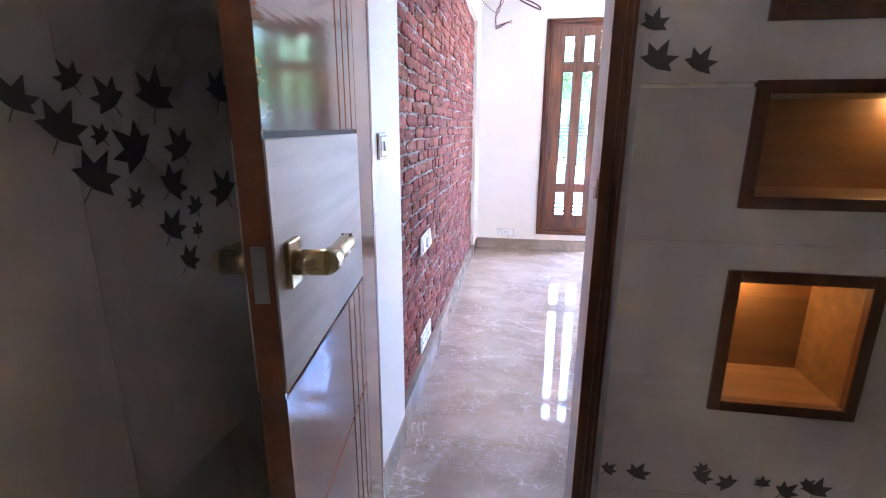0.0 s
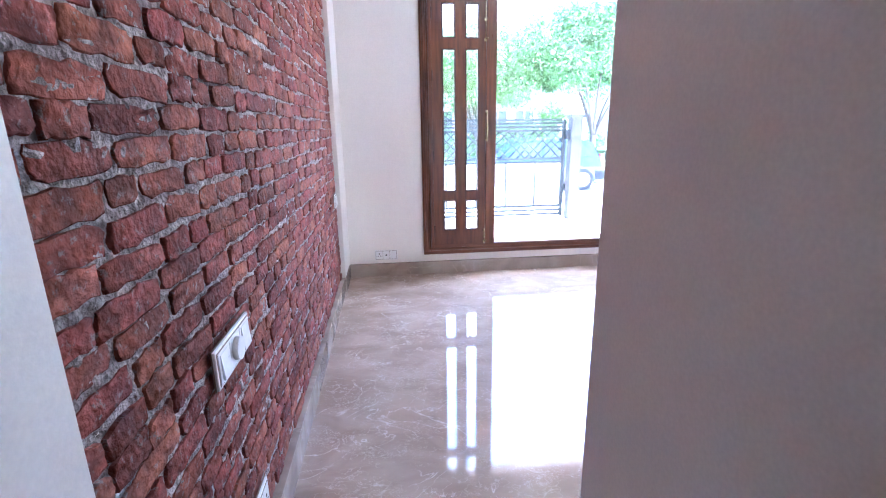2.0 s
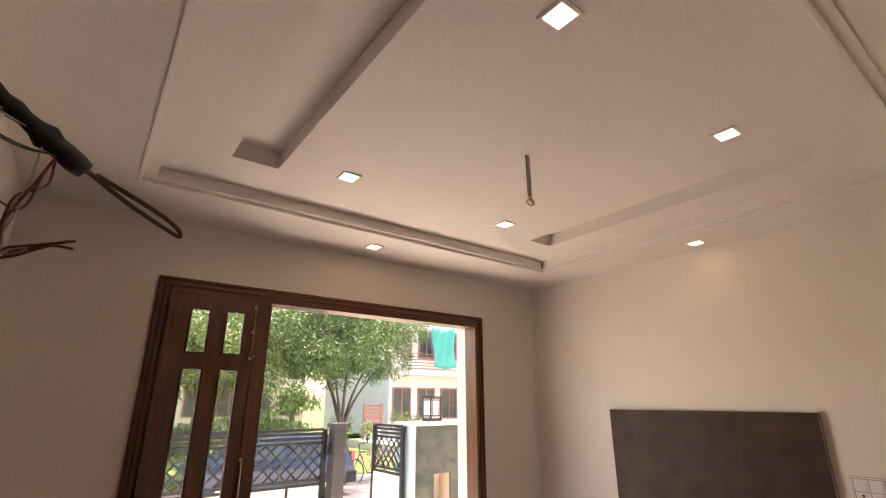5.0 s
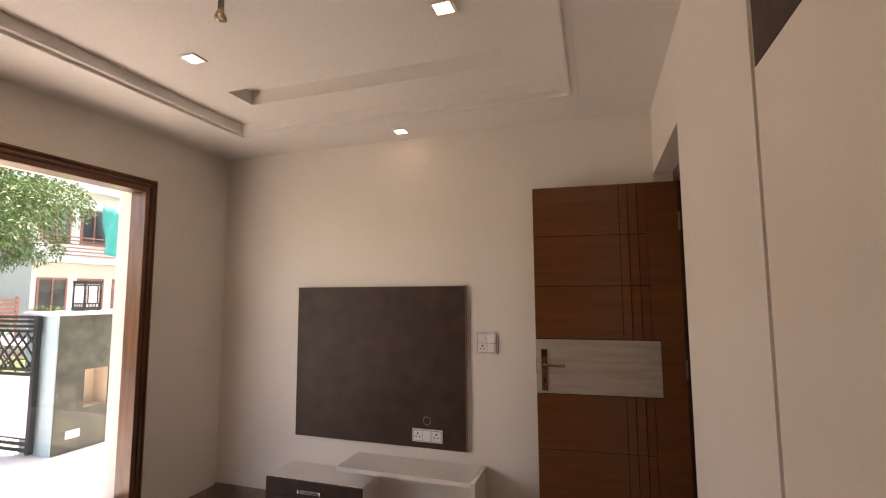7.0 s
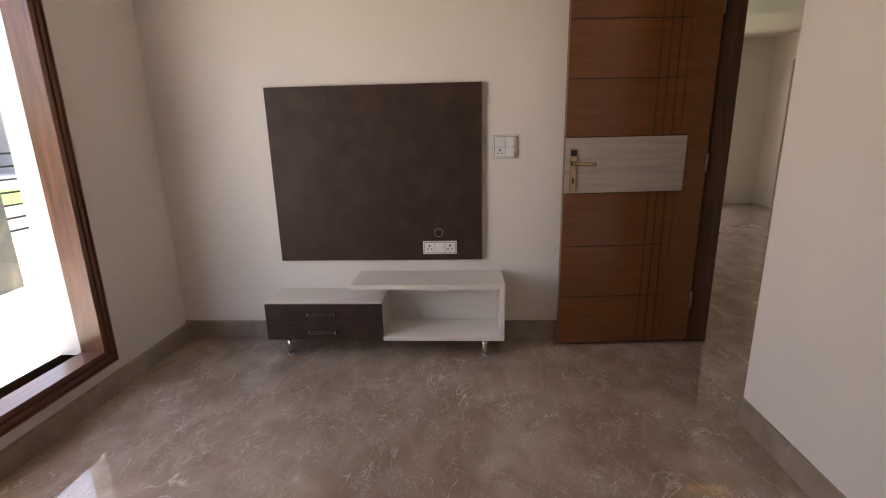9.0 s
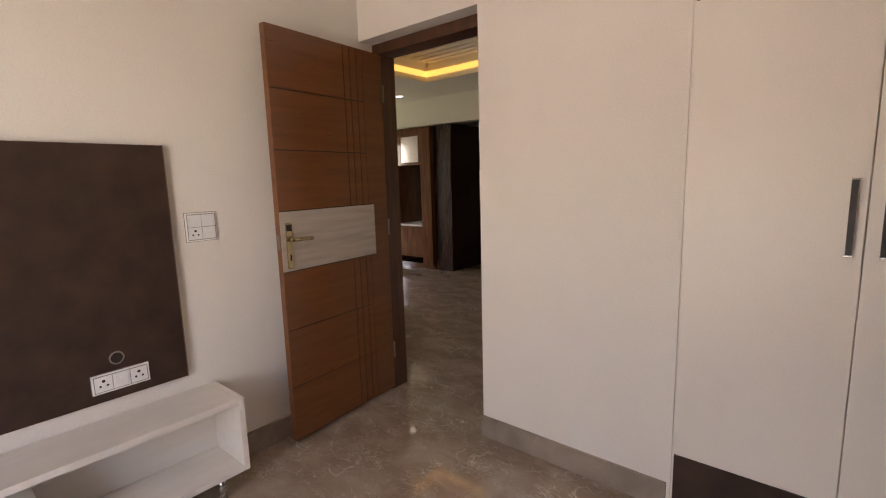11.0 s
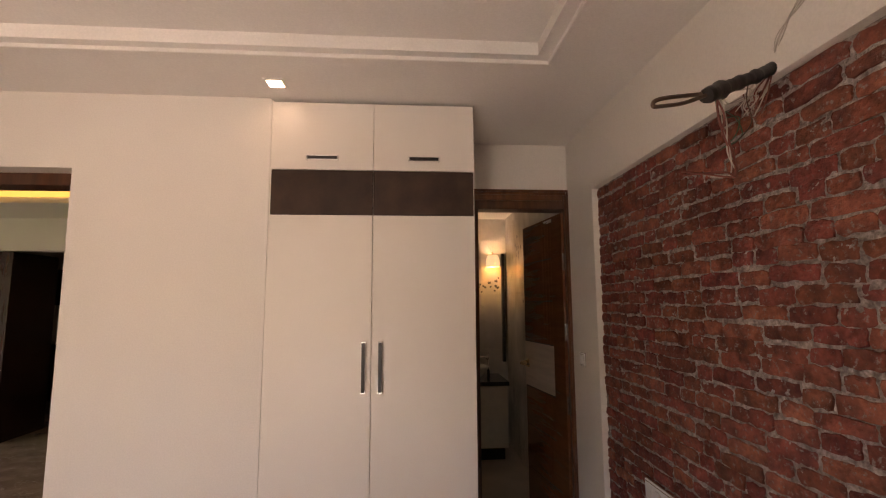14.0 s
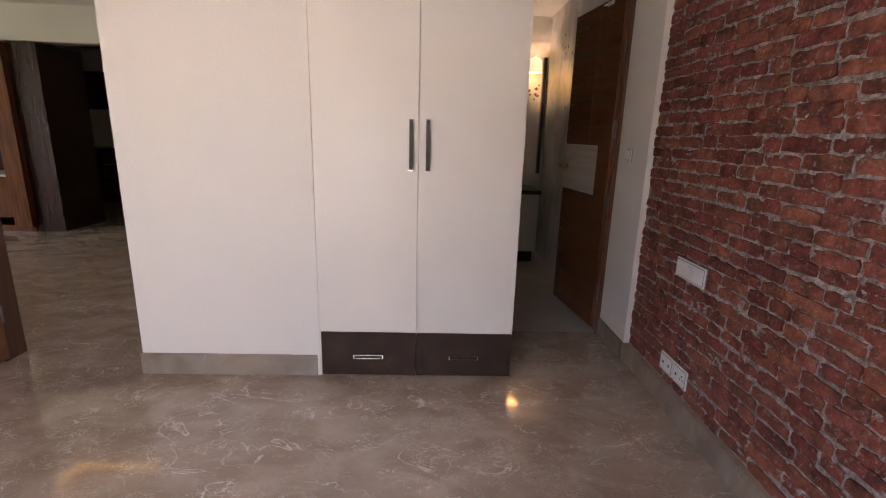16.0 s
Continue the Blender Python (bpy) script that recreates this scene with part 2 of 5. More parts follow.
BROWNLAM = surface("dark_brown_leather_laminate", (0.036, 0.02, 0.0145), (0.066, 0.037, 0.026), scale=9, rough=0.5, bump=0.15, fine=60, spec=0.3)
CHROME = surface("chrome", (0.75, 0.74, 0.73), (0.8, 0.79, 0.78), rough=0.15, bump=0.0, metal=1.0)
BRASS = surface("brushed_brass", (0.52, 0.42, 0.24), (0.62, 0.52, 0.33), rough=0.25, bump=0.03, metal=1.0)
PLASTIC = surface("white_switch_plastic", (0.78, 0.78, 0.77), (0.82, 0.82, 0.81), rough=0.3, bump=0.02)
BLACK = surface("black_tape", (0.012, 0.011, 0.010), (0.03, 0.027, 0.024), scale=40, rough=0.45, bump=0.4, fine=60)
RUBBER = surface("black_rubber", (0.015, 0.015, 0.015), (0.025, 0.025, 0.025), rough=0.7, bump=0.1)
WIRE_RED = surface("red_wire_insulation", (0.20, 0.05, 0.035), (0.3, 0.09, 0.06), rough=0.45, bump=0.05)
WIRE_WHITE = surface("pale_wire_insulation", (0.5, 0.46, 0.40), (0.62, 0.56, 0.5), rough=0.45, bump=0.05)
WIRE_GREEN = surface("green_wire_insulation", (0.03, 0.10, 0.045), (0.05, 0.15, 0.07), rough=0.45, bump=0.05)
WIRE_BROWN = surface("brown_cable_sheath", (0.09, 0.05, 0.035), (0.16, 0.09, 0.06), rough=0.45, bump=0.1)
STEEL = surface("galvanised_hook", (0.2, 0.185, 0.165), (0.3, 0.28, 0.25), rough=0.45, bump=0.1, metal=0.8)
GLASS = pane_glass("window_glass")
MIRROR = surface("mirror_silver", (0.8, 0.82, 0.82), (0.82, 0.84, 0.84), rough=0.02, bump=0, metal=1.0)
DOWN = glow("downlight_diffuser", (1.0, 0.80, 0.60), 2.2)
HALL_DOWN = glow("hall_downlight_diffuser", (1.0, 0.9, 0.78), 0.35)
COVE = glow("cove_strip", (1.0, 0.60, 0.15), 0.14)
NICHE_LAMP = glow("niche_spot_lens", (1.0, 0.60, 0.15), 6.0)
SCONCE = glow("sconce_shade", (1.0, 0.74, 0.42), 0.1)
BULB = glow("sconce_bulb", (1.0, 0.80, 0.58), 25.0)
LEAFMOTIF = surface("grey_leaf_motif", (0.03, 0.028, 0.03), (0.10, 0.095, 0.098), scale=30, rough=0.3, bump=0.05)
CONCRETE = surface("sunlit_driveway", (0.66, 0.62, 0.56), (0.76, 0.72, 0.66), scale=1.5, rough=0.8, bump=0.3, fine=60)
ASPHALT = surface("road_asphalt", (0.10, 0.10, 0.105), (0.16, 0.16, 0.165), scale=3, rough=0.9, bump=0.5, fine=90)
GRASS = surface("lawn", (0.06, 0.12, 0.02), (0.13, 0.22, 0.05), scale=8, rough=0.9, bump=0.8, fine=70)
GATEPAINT = surface("grey_gate_paint", (0.014, 0.016, 0.018), (0.026, 0.029, 0.031), rough=0.5, bump=0.05, spec=0.2)
GATESHEET = surface("white_gate_sheet", (0.72, 0.72, 0.72), (0.8, 0.8, 0.8), rough=0.5, bump=0.05)
POSTPAINT = surface("grey_post_stone", (0.032, 0.03, 0.031), (0.055, 0.052, 0.053), scale=10, rough=0.6, bump=0.2)
GREENSTONE = surface("green_slate_cladding", (0.028, 0.038, 0.032), (0.10, 0.108, 0.082), scale=6, rough=0.5, bump=0.5, fine=34, c3=(0.26, 0.225, 0.15), grain=0.3, smear=((0.16, 0.15, 0.11), 3.2, 0.585))
PALEWALL = surface("pale_blue_render", (0.34, 0.48, 0.51), (0.40, 0.54, 0.57), scale=4, rough=0.7, bump=0.1)
HOUSEWHITE = surface("white_house_render", (0.66, 0.64, 0.62), (0.74, 0.72, 0.70), scale=0.6, rough=0.8, bump=0.2, fine=20)
HOUSECREAM = surface("cream_house_render", (0.6, 0.52, 0.42), (0.68, 0.6, 0.5), scale=0.6, rough=0.8, bump=0.2, fine=20)
HOUSEGREY = surface("bare_grey_render", (0.34, 0.335, 0.33), (0.46, 0.455, 0.45), scale=1.2, rough=0.9, bump=0.3, fine=14, grain=0.2)
REDWOOD = surface("reddish_slats", (0.30, 0.12, 0.09), (0.40, 0.18, 0.14), scale=3, rough=0.6, bump=0.1)
WINDARK = surface("dark_far_window", (0.03, 0.035, 0.04), (0.07, 0.075, 0.08), scale=2, rough=0.15, bump=0)
TURQ = surface("turquoise_shade_net", (0.0, 0.36, 0.33), (0.02, 0.46, 0.42), scale=3, rough=0.7, bump=0.2, fine=30)
BARK = surface("grey_bark", (0.09, 0.07, 0.055), (0.17, 0.135, 0.11), scale=10, rough=0.95, bump=0.9, fine=40, stretch=(3, 3, 1))
LEAVES = surface("mango_leaves", (0.05, 0.118, 0.026), (0.105, 0.20, 0.05), scale=1.5, rough=0.5, bump=0.0, rand=0.35)
LEAVES_B = surface("yellow_green_leaves", (0.06, 0.13, 0.026), (0.125, 0.215, 0.05), scale=1.5, rough=0.5, bump=0.0, rand=0.35)
HEDGELEAF = surface("pale_green_hedge_leaves", (0.13, 0.23, 0.08), (0.19, 0.31, 0.12), scale=2, rough=0.6, bump=0.0, rand=0.3)
FLOWERS = surface("pink_flowers", (0.45, 0.05, 0.2), (0.6, 0.15, 0.32), scale=12, rough=0.7, bump=0.1)
CARBLUE = surface("blue_car_paint", (0.007, 0.03, 0.07), (0.010, 0.036, 0.082), rough=0.25, bump=0, coat=0.4)
CARRED = surface("red_tail_plastic", (0.5, 0.02, 0.02), (0.6, 0.03, 0.03), rough=0.2, bump=0, coat=0.6)
CARGLASS = surface("dark_car_glass", (0.02, 0.03, 0.035), (0.03, 0.045, 0.05), rough=0.06, bump=0)
BLACKSTONE = surface("black_granite", (0.012, 0.012, 0.013), (0.03, 0.03, 0.03), scale=60, rough=0.12, bump=0)
CERAMIC = surface("white_ceramic", (0.78, 0.77, 0.75), (0.82, 0.81, 0.79), rough=0.1, bump=0)
BATHFLOOR = surface("bath_floor_tile", (0.30, 0.26, 0.22), (0.38, 0.34, 0.29), scale=3, rough=0.35, bump=0.1)
KITCHEN = wood("kitchen_dark_laminate", (0.02, 0.008, 0.006), (0.045, 0.016, 0.011), 0.25, 0.2)
GLOSSWOOD = wood("glossy_unit_veneer", (0.09, 0.028, 0.01), (0.17, 0.06, 0.022), 0.15, 0.8)
RIBBED = surface("cream_ribbed_panel", (0.6, 0.55, 0.48), (0.66, 0.61, 0.54), rough=0.5, bump=0.1)


# ---- mesh helpers ----
WORLD = {}


def box(bm, x0, x1, y0, y1, z0, z1, bevel=0.0, m=None):
    r = bmesh.ops.create_cube(bm, size=1.0)
    t = Matrix.Translation(((x0 + x1) / 2, (y0 + y1) / 2, (z0 + z1) / 2)) @ Matrix.Diagonal((x1 - x0, y1 - y0, z1 - z0, 1))
    bmesh.ops.transform(bm, matrix=(m @ t) if m else t, verts=r["verts"])
    if bevel:
        es = list({e for v in r["verts"] for e in v.link_edges})
        bmesh.ops.bevel(bm, geom=es, offset=bevel, segments=2, affect="EDGES", profile=0.6)
    return bm


def boxes(*dims, bevel=0.0):
    bm = bmesh.new()
    for d in dims:
        box(bm, *d, bevel=bevel)
    return bm


def tube(bm, pts, r, n=8, cap=True):
    """A tube through pts; r is one radius or one for each point."""
    pts = [Vector(p) for p in pts]
    rs = r if isinstance(r, (list, tuple)) else [r] * len(pts)
    rings = []
    side = None
    for i, p in enumerate(pts):
        d = (pts[min(i + 1, len(pts) - 1)] - pts[max(i - 1, 0)]).normalized()
        if side is None:
            side = d.orthogonal().normalized()
        side = (side - d * side.dot(d)).normalized()
        up = d.cross(side)
        rings.append([bm.verts.new(p + rs[i] * (math.cos(2 * math.pi * k / n) * side + math.sin(2 * math.pi * k / n) * up)) for k in range(n)])
    for a, b in zip(rings, rings[1:]):
        for k in range(n):
            f = bm.faces.new((a[k], a[(k + 1) % n], b[(k + 1) % n], b[k]))
            f.smooth = True
    if cap:
        bm.faces.new(list(reversed(rings[0])))
        bm.faces.new(rings[-1])
    return bm


def curve_pts(ctrl, n=8):
    """Catmull-Rom through the control points."""
    c = [Vector(p) for p in ctrl]
    c = [2 * c[0] - c[1]] + c + [2 * c[-1] - c[-2]]
    out = []
    for i in range(1, len(c) - 2):
        for k in range(n):
            t = k / n
            out.append(0.5 * ((2 * c[i]) + (c[i + 1] - c[i - 1]) * t + (2 * c[i - 1] - 5 * c[i] + 4 * c[i + 1] - c[i + 2]) * t * t + (3 * c[i] - c[i - 1] - 3 * c[i + 1] + c[i + 2]) * t ** 3))
    return out + [c[-2]]


def cyl(bm, p0, p1, r, n=20):
    return tube(bm, [p0, p1], r, n)


def thing(name, label, category, at=(0, 0, 0), m=None, group="", kind=""):
    ob = new(name)
    ob.empty_display_size = 0.05
    ob.matrix_basis = m if m is not None else Matrix.Translation(at)
    WORLD[ob] = ob.matrix_basis.copy()
    return tagged(ob, label, category, group, kind)


def part(name, bm, material, parent, label="", local=False):
    """Links bm as one mesh under a thing or a part. local: it is in the parent's own space, else in the world's."""
    me = bpy.data.meshes.new(name)
    bmesh.ops.recalc_face_normals(bm, faces=bm.faces)
    bm.to_mesh(me)
    bm.free()
    if not local:
        me.transform(WORLD[parent].inverted())
    me.materials.append(material)
    ob = new(name, me)
    ob.parent = parent
    WORLD[ob] = WORLD[parent]
    return tagged(ob, label)


def single(name, bm, material, label, category, kind="", group=""):
    me = bpy.data.meshes.new(name)
    bmesh.ops.recalc_face_normals(bm, faces=bm.faces)
    bm.to_mesh(me)
    bm.free()
    me.materials.append(material)
    ob = new(name, me)
    WORLD[ob] = Matrix.Identity(4)
    return tagged(ob, label, category, group, kind)


def minus(rects, hole):
    """Rectangles (u0, u1, v0, v1) with the hole cut out of them."""
    out = []
    a0, a1, b0, b1 = hole
    for u0, u1, v0, v1 in rects:
        if a1 <= u0 or a0 >= u1 or b1 <= v0 or b0 >= v1:
            out.append((u0, u1, v0, v1))
            continue
        if v0 < b0:
            out.append((u0, u1, v0, b0))
        if b1 < v1:
            out.append((u0, u1, b1, v1))
        m0, m1 = max(v0, b0), min(v1, b1)
        if u0 < a0:
            out.append((u0, a0, m0, m1))
        if a1 < u1:
            out.append((a1, u1, m0, m1))
    return out


def slab_xz(rects, y0, y1):
    return boxes(*[(u0, u1, y0, y1, v0, v1) for u0, u1, v0, v1 in rects])


def slab_xy(rects, z0, z1):
    return boxes(*[(u0, u1, v0, v1, z0, z1) for u0, u1, v0, v1 in rects])


# ---- plan ----
XB, XW, XE = 0.0, 0.025, 3.50          # brick face, plaster beside it, wall with the screen panel
YD, YP, YN = 0.44, 1.05, 4.09          # bath door wall, pillar face, window wall
ZC, ZT, ZS = 2.52, 2.58, 2.66         # ceiling border, tray, slots in the tray
FZ = -0.014                            # floor

# ---- setting ----
floor = single("floor", boxes((-0.23, 9.2, 0.44, 4.32, -0.12, FZ), (1.745, 9.2, -6.3, 0.44, -0.12, FZ)), FLOOR, "polished brown marble floor with pale veins", "floor", "structure")
wall_west = single("wall_west", boxes((-0.25, -0.014, 0.19, 4.32, -0.1, 2.75), (-0.014, XW, YD, 0.84, 0.1, 2.56), (-0.014, XW, 3.69, YN, 0.1, 2.56), (-0.014, XW, 0.84, 3.69, 2.13, 2.56)),
                   PAINT, "cream plastered wall round a recessed brick panel", "wall", "structure")
OPEN = (0.70, 2.82, 0.205, 2.145)
wall_north = single("wall_north", slab_xz(minus([(-0.25, 3.75, -0.1, 2.75)], OPEN), YN, 4.32), PAINT, "cream plastered wall with a large window", "wall", "structure")
wall_east = single("wall_east", boxes((XE, 3.75, 0.83, YN, -0.1, 2.75)), PAINT, "cream plastered wall behind the screen panel", "wall", "structure")
wall_pillar = single("wall_pillar", boxes((1.745, 2.65, 0.83, YP, -0.1, 2.56), (2.65, XE, 0.83, YP, 2.147, 2.56)), PAINT, "plain cream wall between wardrobe and doorway", "wall", "structure")
NICHES = [(0.872, 1.133, 0.642, 0.933), (0.868, 1.50, 1.082, 1.293), (0.868, 1.133, 1.415, 1.68)]
rects = [(0.655, 2.55, -0.1, 2.75), (0.0, 0.655, 2.20, 2.75)]
for n in NICHES:
    rects = minus(rects, n)
wall_bath_door = single("wall_bath_door", boxes(*[(u0, u1, 0.225, YD, v0, v1) for u0, u1, v0, v1 in rects], (0.86, 1.51, 0.41, YD, 0.63, 1.69)), PAINT, "cream plastered wall above the bathroom door", "wall", "structure")
wall_hall_side = single("wall_hall_side", boxes((1.745, 1.86, -6.3, 0.83, -0.1, 2.75)), PAINT, "plain cream wall", "wall", "structure")

rects = [(-0.25, 3.75, 0.2, 4.32)]
OUTER, LIP, TRAY = (0.405, 3.155, 1.44, 3.612), (0.46, 3.097, 1.487, 3.588), (0.513, 3.047, 1.528, 3.56)
bm = slab_xy(minus(rects, OUTER), ZC, 2.75)
for u0, u1, v0, v1 in minus([OUTER], TRAY):
    box(bm, u0, u1, v0, v1, ZC + 0.004, 2.75)
for u0, u1, v0, v1 in minus(minus([TRAY], (0.75, 0.95, 1.78, 3.266)), (2.61, 2.80, 1.755, 3.27)):
    box(bm, u0, u1, v0, v1, ZT, 2.75)
box(bm, 0.70, 2.85, 1.70, 3.32, ZS, 2.76)
# moulding round the tray: a thin flat strip with a rounded bead on its inner edge
BEAD = (0.444, 3.114, 1.471, 3.596)
for u0, u1, v0, v1 in minus([OUTER], BEAD):
    box(bm, u0, u1, v0, v1, ZC - 0.005, ZC + 0.0045)
for u0, u1, v0, v1 in minus([BEAD], LIP):
    box(bm, u0, u1, v0, v1, ZC - 0.014, ZC + 0.0045, bevel=0.004)
ceiling = single("ceiling", bm, CEIL, "cream false ceiling with a stepped tray and slots", "ceiling", "structure")
# unseen slab, added to stop sun leaking in past the ceilings
roof = single("roof", boxes((-0.6, 9.4, -6.5, 4.36, 2.95, 3.1)), HOUSEWHITE, "unseen roof slab added to keep the sun out of the rooms", "roof", "structure")

# skirtings
for nm, d in (("baseboard", (XW, XE - 0.016, 4.058, YN, FZ, 0.085)), ("baseboard", (XE - 0.016, XE, 0.95, YN, FZ, 0.1)), ("baseboard", (1.745, 2.655, YP, 1.06, FZ, 0.103)),
              ("baseboard", (2.65, 2.66, 0.83, 1.06, FZ, 0.103)), ("baseboard", (-0.014, 0.02, 0.84, 3.69, FZ, 0.1)), ("baseboard", (-0.014, XW + 0.006, YD, 0.84, FZ, 0.1)), ("baseboard", (-0.014, XW + 0.006, 3.69, 4.058, FZ, 0.085))):
    single(nm, boxes(d, bevel=0.002), BASE, "grey-brown marble skirting along the wall", "skirting", "structure")

# plaster marks: round blanked-off box outlines
for c, u in (((1.812, YN - 0.002, 2.435), Vector((1, 0, 0))), ((XE - 0.002, 2.442, 2.372), Vector((0, 1, 0)))):
    pts = [Vector(c) + 0.045 * (math.cos(a) * u + math.sin(a) * Vector((0, 0, 1))) for a in [math.radians(k) for k in range(150, 381, 15)]]
    single("fan_box_outline", tube(bmesh.new(), pts, 0.0018, 5), CEIL, "scored ring of a blanked-off wiring box", "wall mark", "structure")


# ---- window ----
win = thing("window_1", "brown teak window with a six-pane casement and a large fixed pane", "window", (1.77, YN, 0.13), kind="structure")


def moulding_xz(x0, x1, z0, z1, w, y_wall, side=-1):
    """A fluted architrave as four mitred pieces round an opening; returns bmeshes."""
    out = []
    prof = [(0.0, 0.0), (0.0, 0.022), (0.014, 0.028), (0.018, 0.020), (0.030, 0.020), (0.034, 0.028), (0.046, 0.028), (0.05, 0.020), (w - 0.008, 0.018), (w, 0.010), (w, 0.0)]
    corners = [((x0, z0), (1, 1)), ((x1, z0), (-1, 1)), ((x1, z1), (-1, -1)), ((x0, z1), (1, -1))]
    for i in range(4):
        bm = bmesh.new()
        ends = []
        for (cx, cz), (sx, sz) in (corners[i], corners[(i + 1) % 4]):
            ends.append([bm.verts.new((cx + sx * u, y_wall + side * d, cz + sz * u)) for u, d in prof])
        for k in range(len(prof) - 1):
            bm.faces.new((ends[0][k], ends[0][k + 1], ends[1][k + 1], ends[1][k]))
        bm.faces.new(ends[0])
        bm.faces.new(list(reversed(ends[1])))
        out.append(bm)
    return out


for i, bm in enumerate(moulding_xz(0.638, 2.88, 0.147, 2.204, 0.075, YN)):
    part("architrave", bm, TEAK_X if i % 2 == 0 else TEAK, win)
for d, mt in (((0.70, 0.725, 4.045, 4.185, 0.205, 2.145), TEAK), ((2.795, 2.82, 4.062, 4.185, 0.205, 2.145), TEAK), ((0.725, 2.795, 4.062, 4.185, 2.12, 2.145), TEAK_X), ((0.725, 2.795, 4.062, 4.185, 0.205, 0.23), TEAK_X)):
    part("window_frame", boxes(d, bevel=0.002), mt, win)
part("mullion", boxes((1.145, 1.225, 4.04, 4.18, 0.23, 2.12), bevel=0.006), TEAK, win)
part("window_sill", boxes((0.70, 2.82, 4.185, 4.33, 0.15, 0.205), bevel=0.004), CONCRETE, win, "pale stone outer sill")
sash = part("casement", slab_xz(minus(minus(minus(minus(minus(minus([(0.726, 1.144, 0.232, 2.118)], (0.810, 0.903, 1.817, 2.046)), (0.988, 1.083, 1.817, 2.046)), (0.810, 0.903, 0.675, 1.734)), (0.988, 1.083, 0.675, 1.734)), (0.810, 0.903, 0.358, 0.593)), (0.988, 1.083, 0.358, 0.593)), 4.055, 4.095), TEAK, win)
for x0, x1 in ((0.810, 0.903), (0.988, 1.083)):
    for z0, z1 in ((1.817, 2.046), (0.675, 1.734), (0.358, 0.593)):
        bm = bmesh.new()
        for d in ((x0 - 0.008, x0 + 0.006, z0 - 0.008, z1 + 0.008), (x1 - 0.006, x1 + 0.008, z0 - 0.008, z1 + 0.008), (x0, x1, z0 - 0.008, z0 + 0.006), (x0, x1, z1 - 0.006, z1 + 0.008)):
            box(bm, d[0], d[1], 4.048, 4.065, d[2], d[3], bevel=0.004)
        part("glazing_bead", bm, DARKWOOD, sash, "dark glazing bead")
        p = part("pane", boxes((x0, x1, 4.044, 4.078, z0, z1)), GLASS, sash, "clear glass pane")
        p.visible_shadow = False
p = part("pane", boxes((1.225, 2.795, 4.15, 4.156, 0.23, 2.12)), GLASS, win, "large clear fixed pane")
p.visible_shadow = False
bm = bmesh.new()
tube(bm, curve_pts([(1.148, 4.04, 1.275), (1.148, 4.015, 1.262), (1.148, 4.012, 1.18), (1.148, 4.015, 1.09), (1.148, 4.04, 1.077)], 5), 0.006, 8)
for z in (1.275, 1.077):
    box(bm, 1.138, 1.158, 4.034, 4.041, z - 0.018, z + 0.018, bevel=0.002)
part("handle", bm, BRASS, sash, "slim brass pull handle")
for z0, z1 in ((0.23, 0.36), (1.78, 2.10)):
    bm = bmesh.new()
    cyl(bm, (1.138, 4.044, z0), (1.138, 4.044, z1), 0.0045, 8)
    for z in (z0 + 0.02, (z0 + z1) / 2, z1 - 0.02):
        box(bm, 1.126, 1.150, 4.042, 4.056, z - 0.01, z + 0.01, bevel=0.002)
    cyl(bm, (1.138, 4.044, z0 + 0.03), (1.155, 4.025, z0 + 0.03), 0.005, 8)
    part("bolt", bm, BRASS, sash, "brass tower bolt")
for z in (0.35, 0.95, 1.55, 1.98):
    part("hinge", tube(bmesh.new(), [(0.727, 4.048, z - 0.04), (0.727, 4.048, z + 0.04)], 0.006, 8), DARKWOOD, sash)


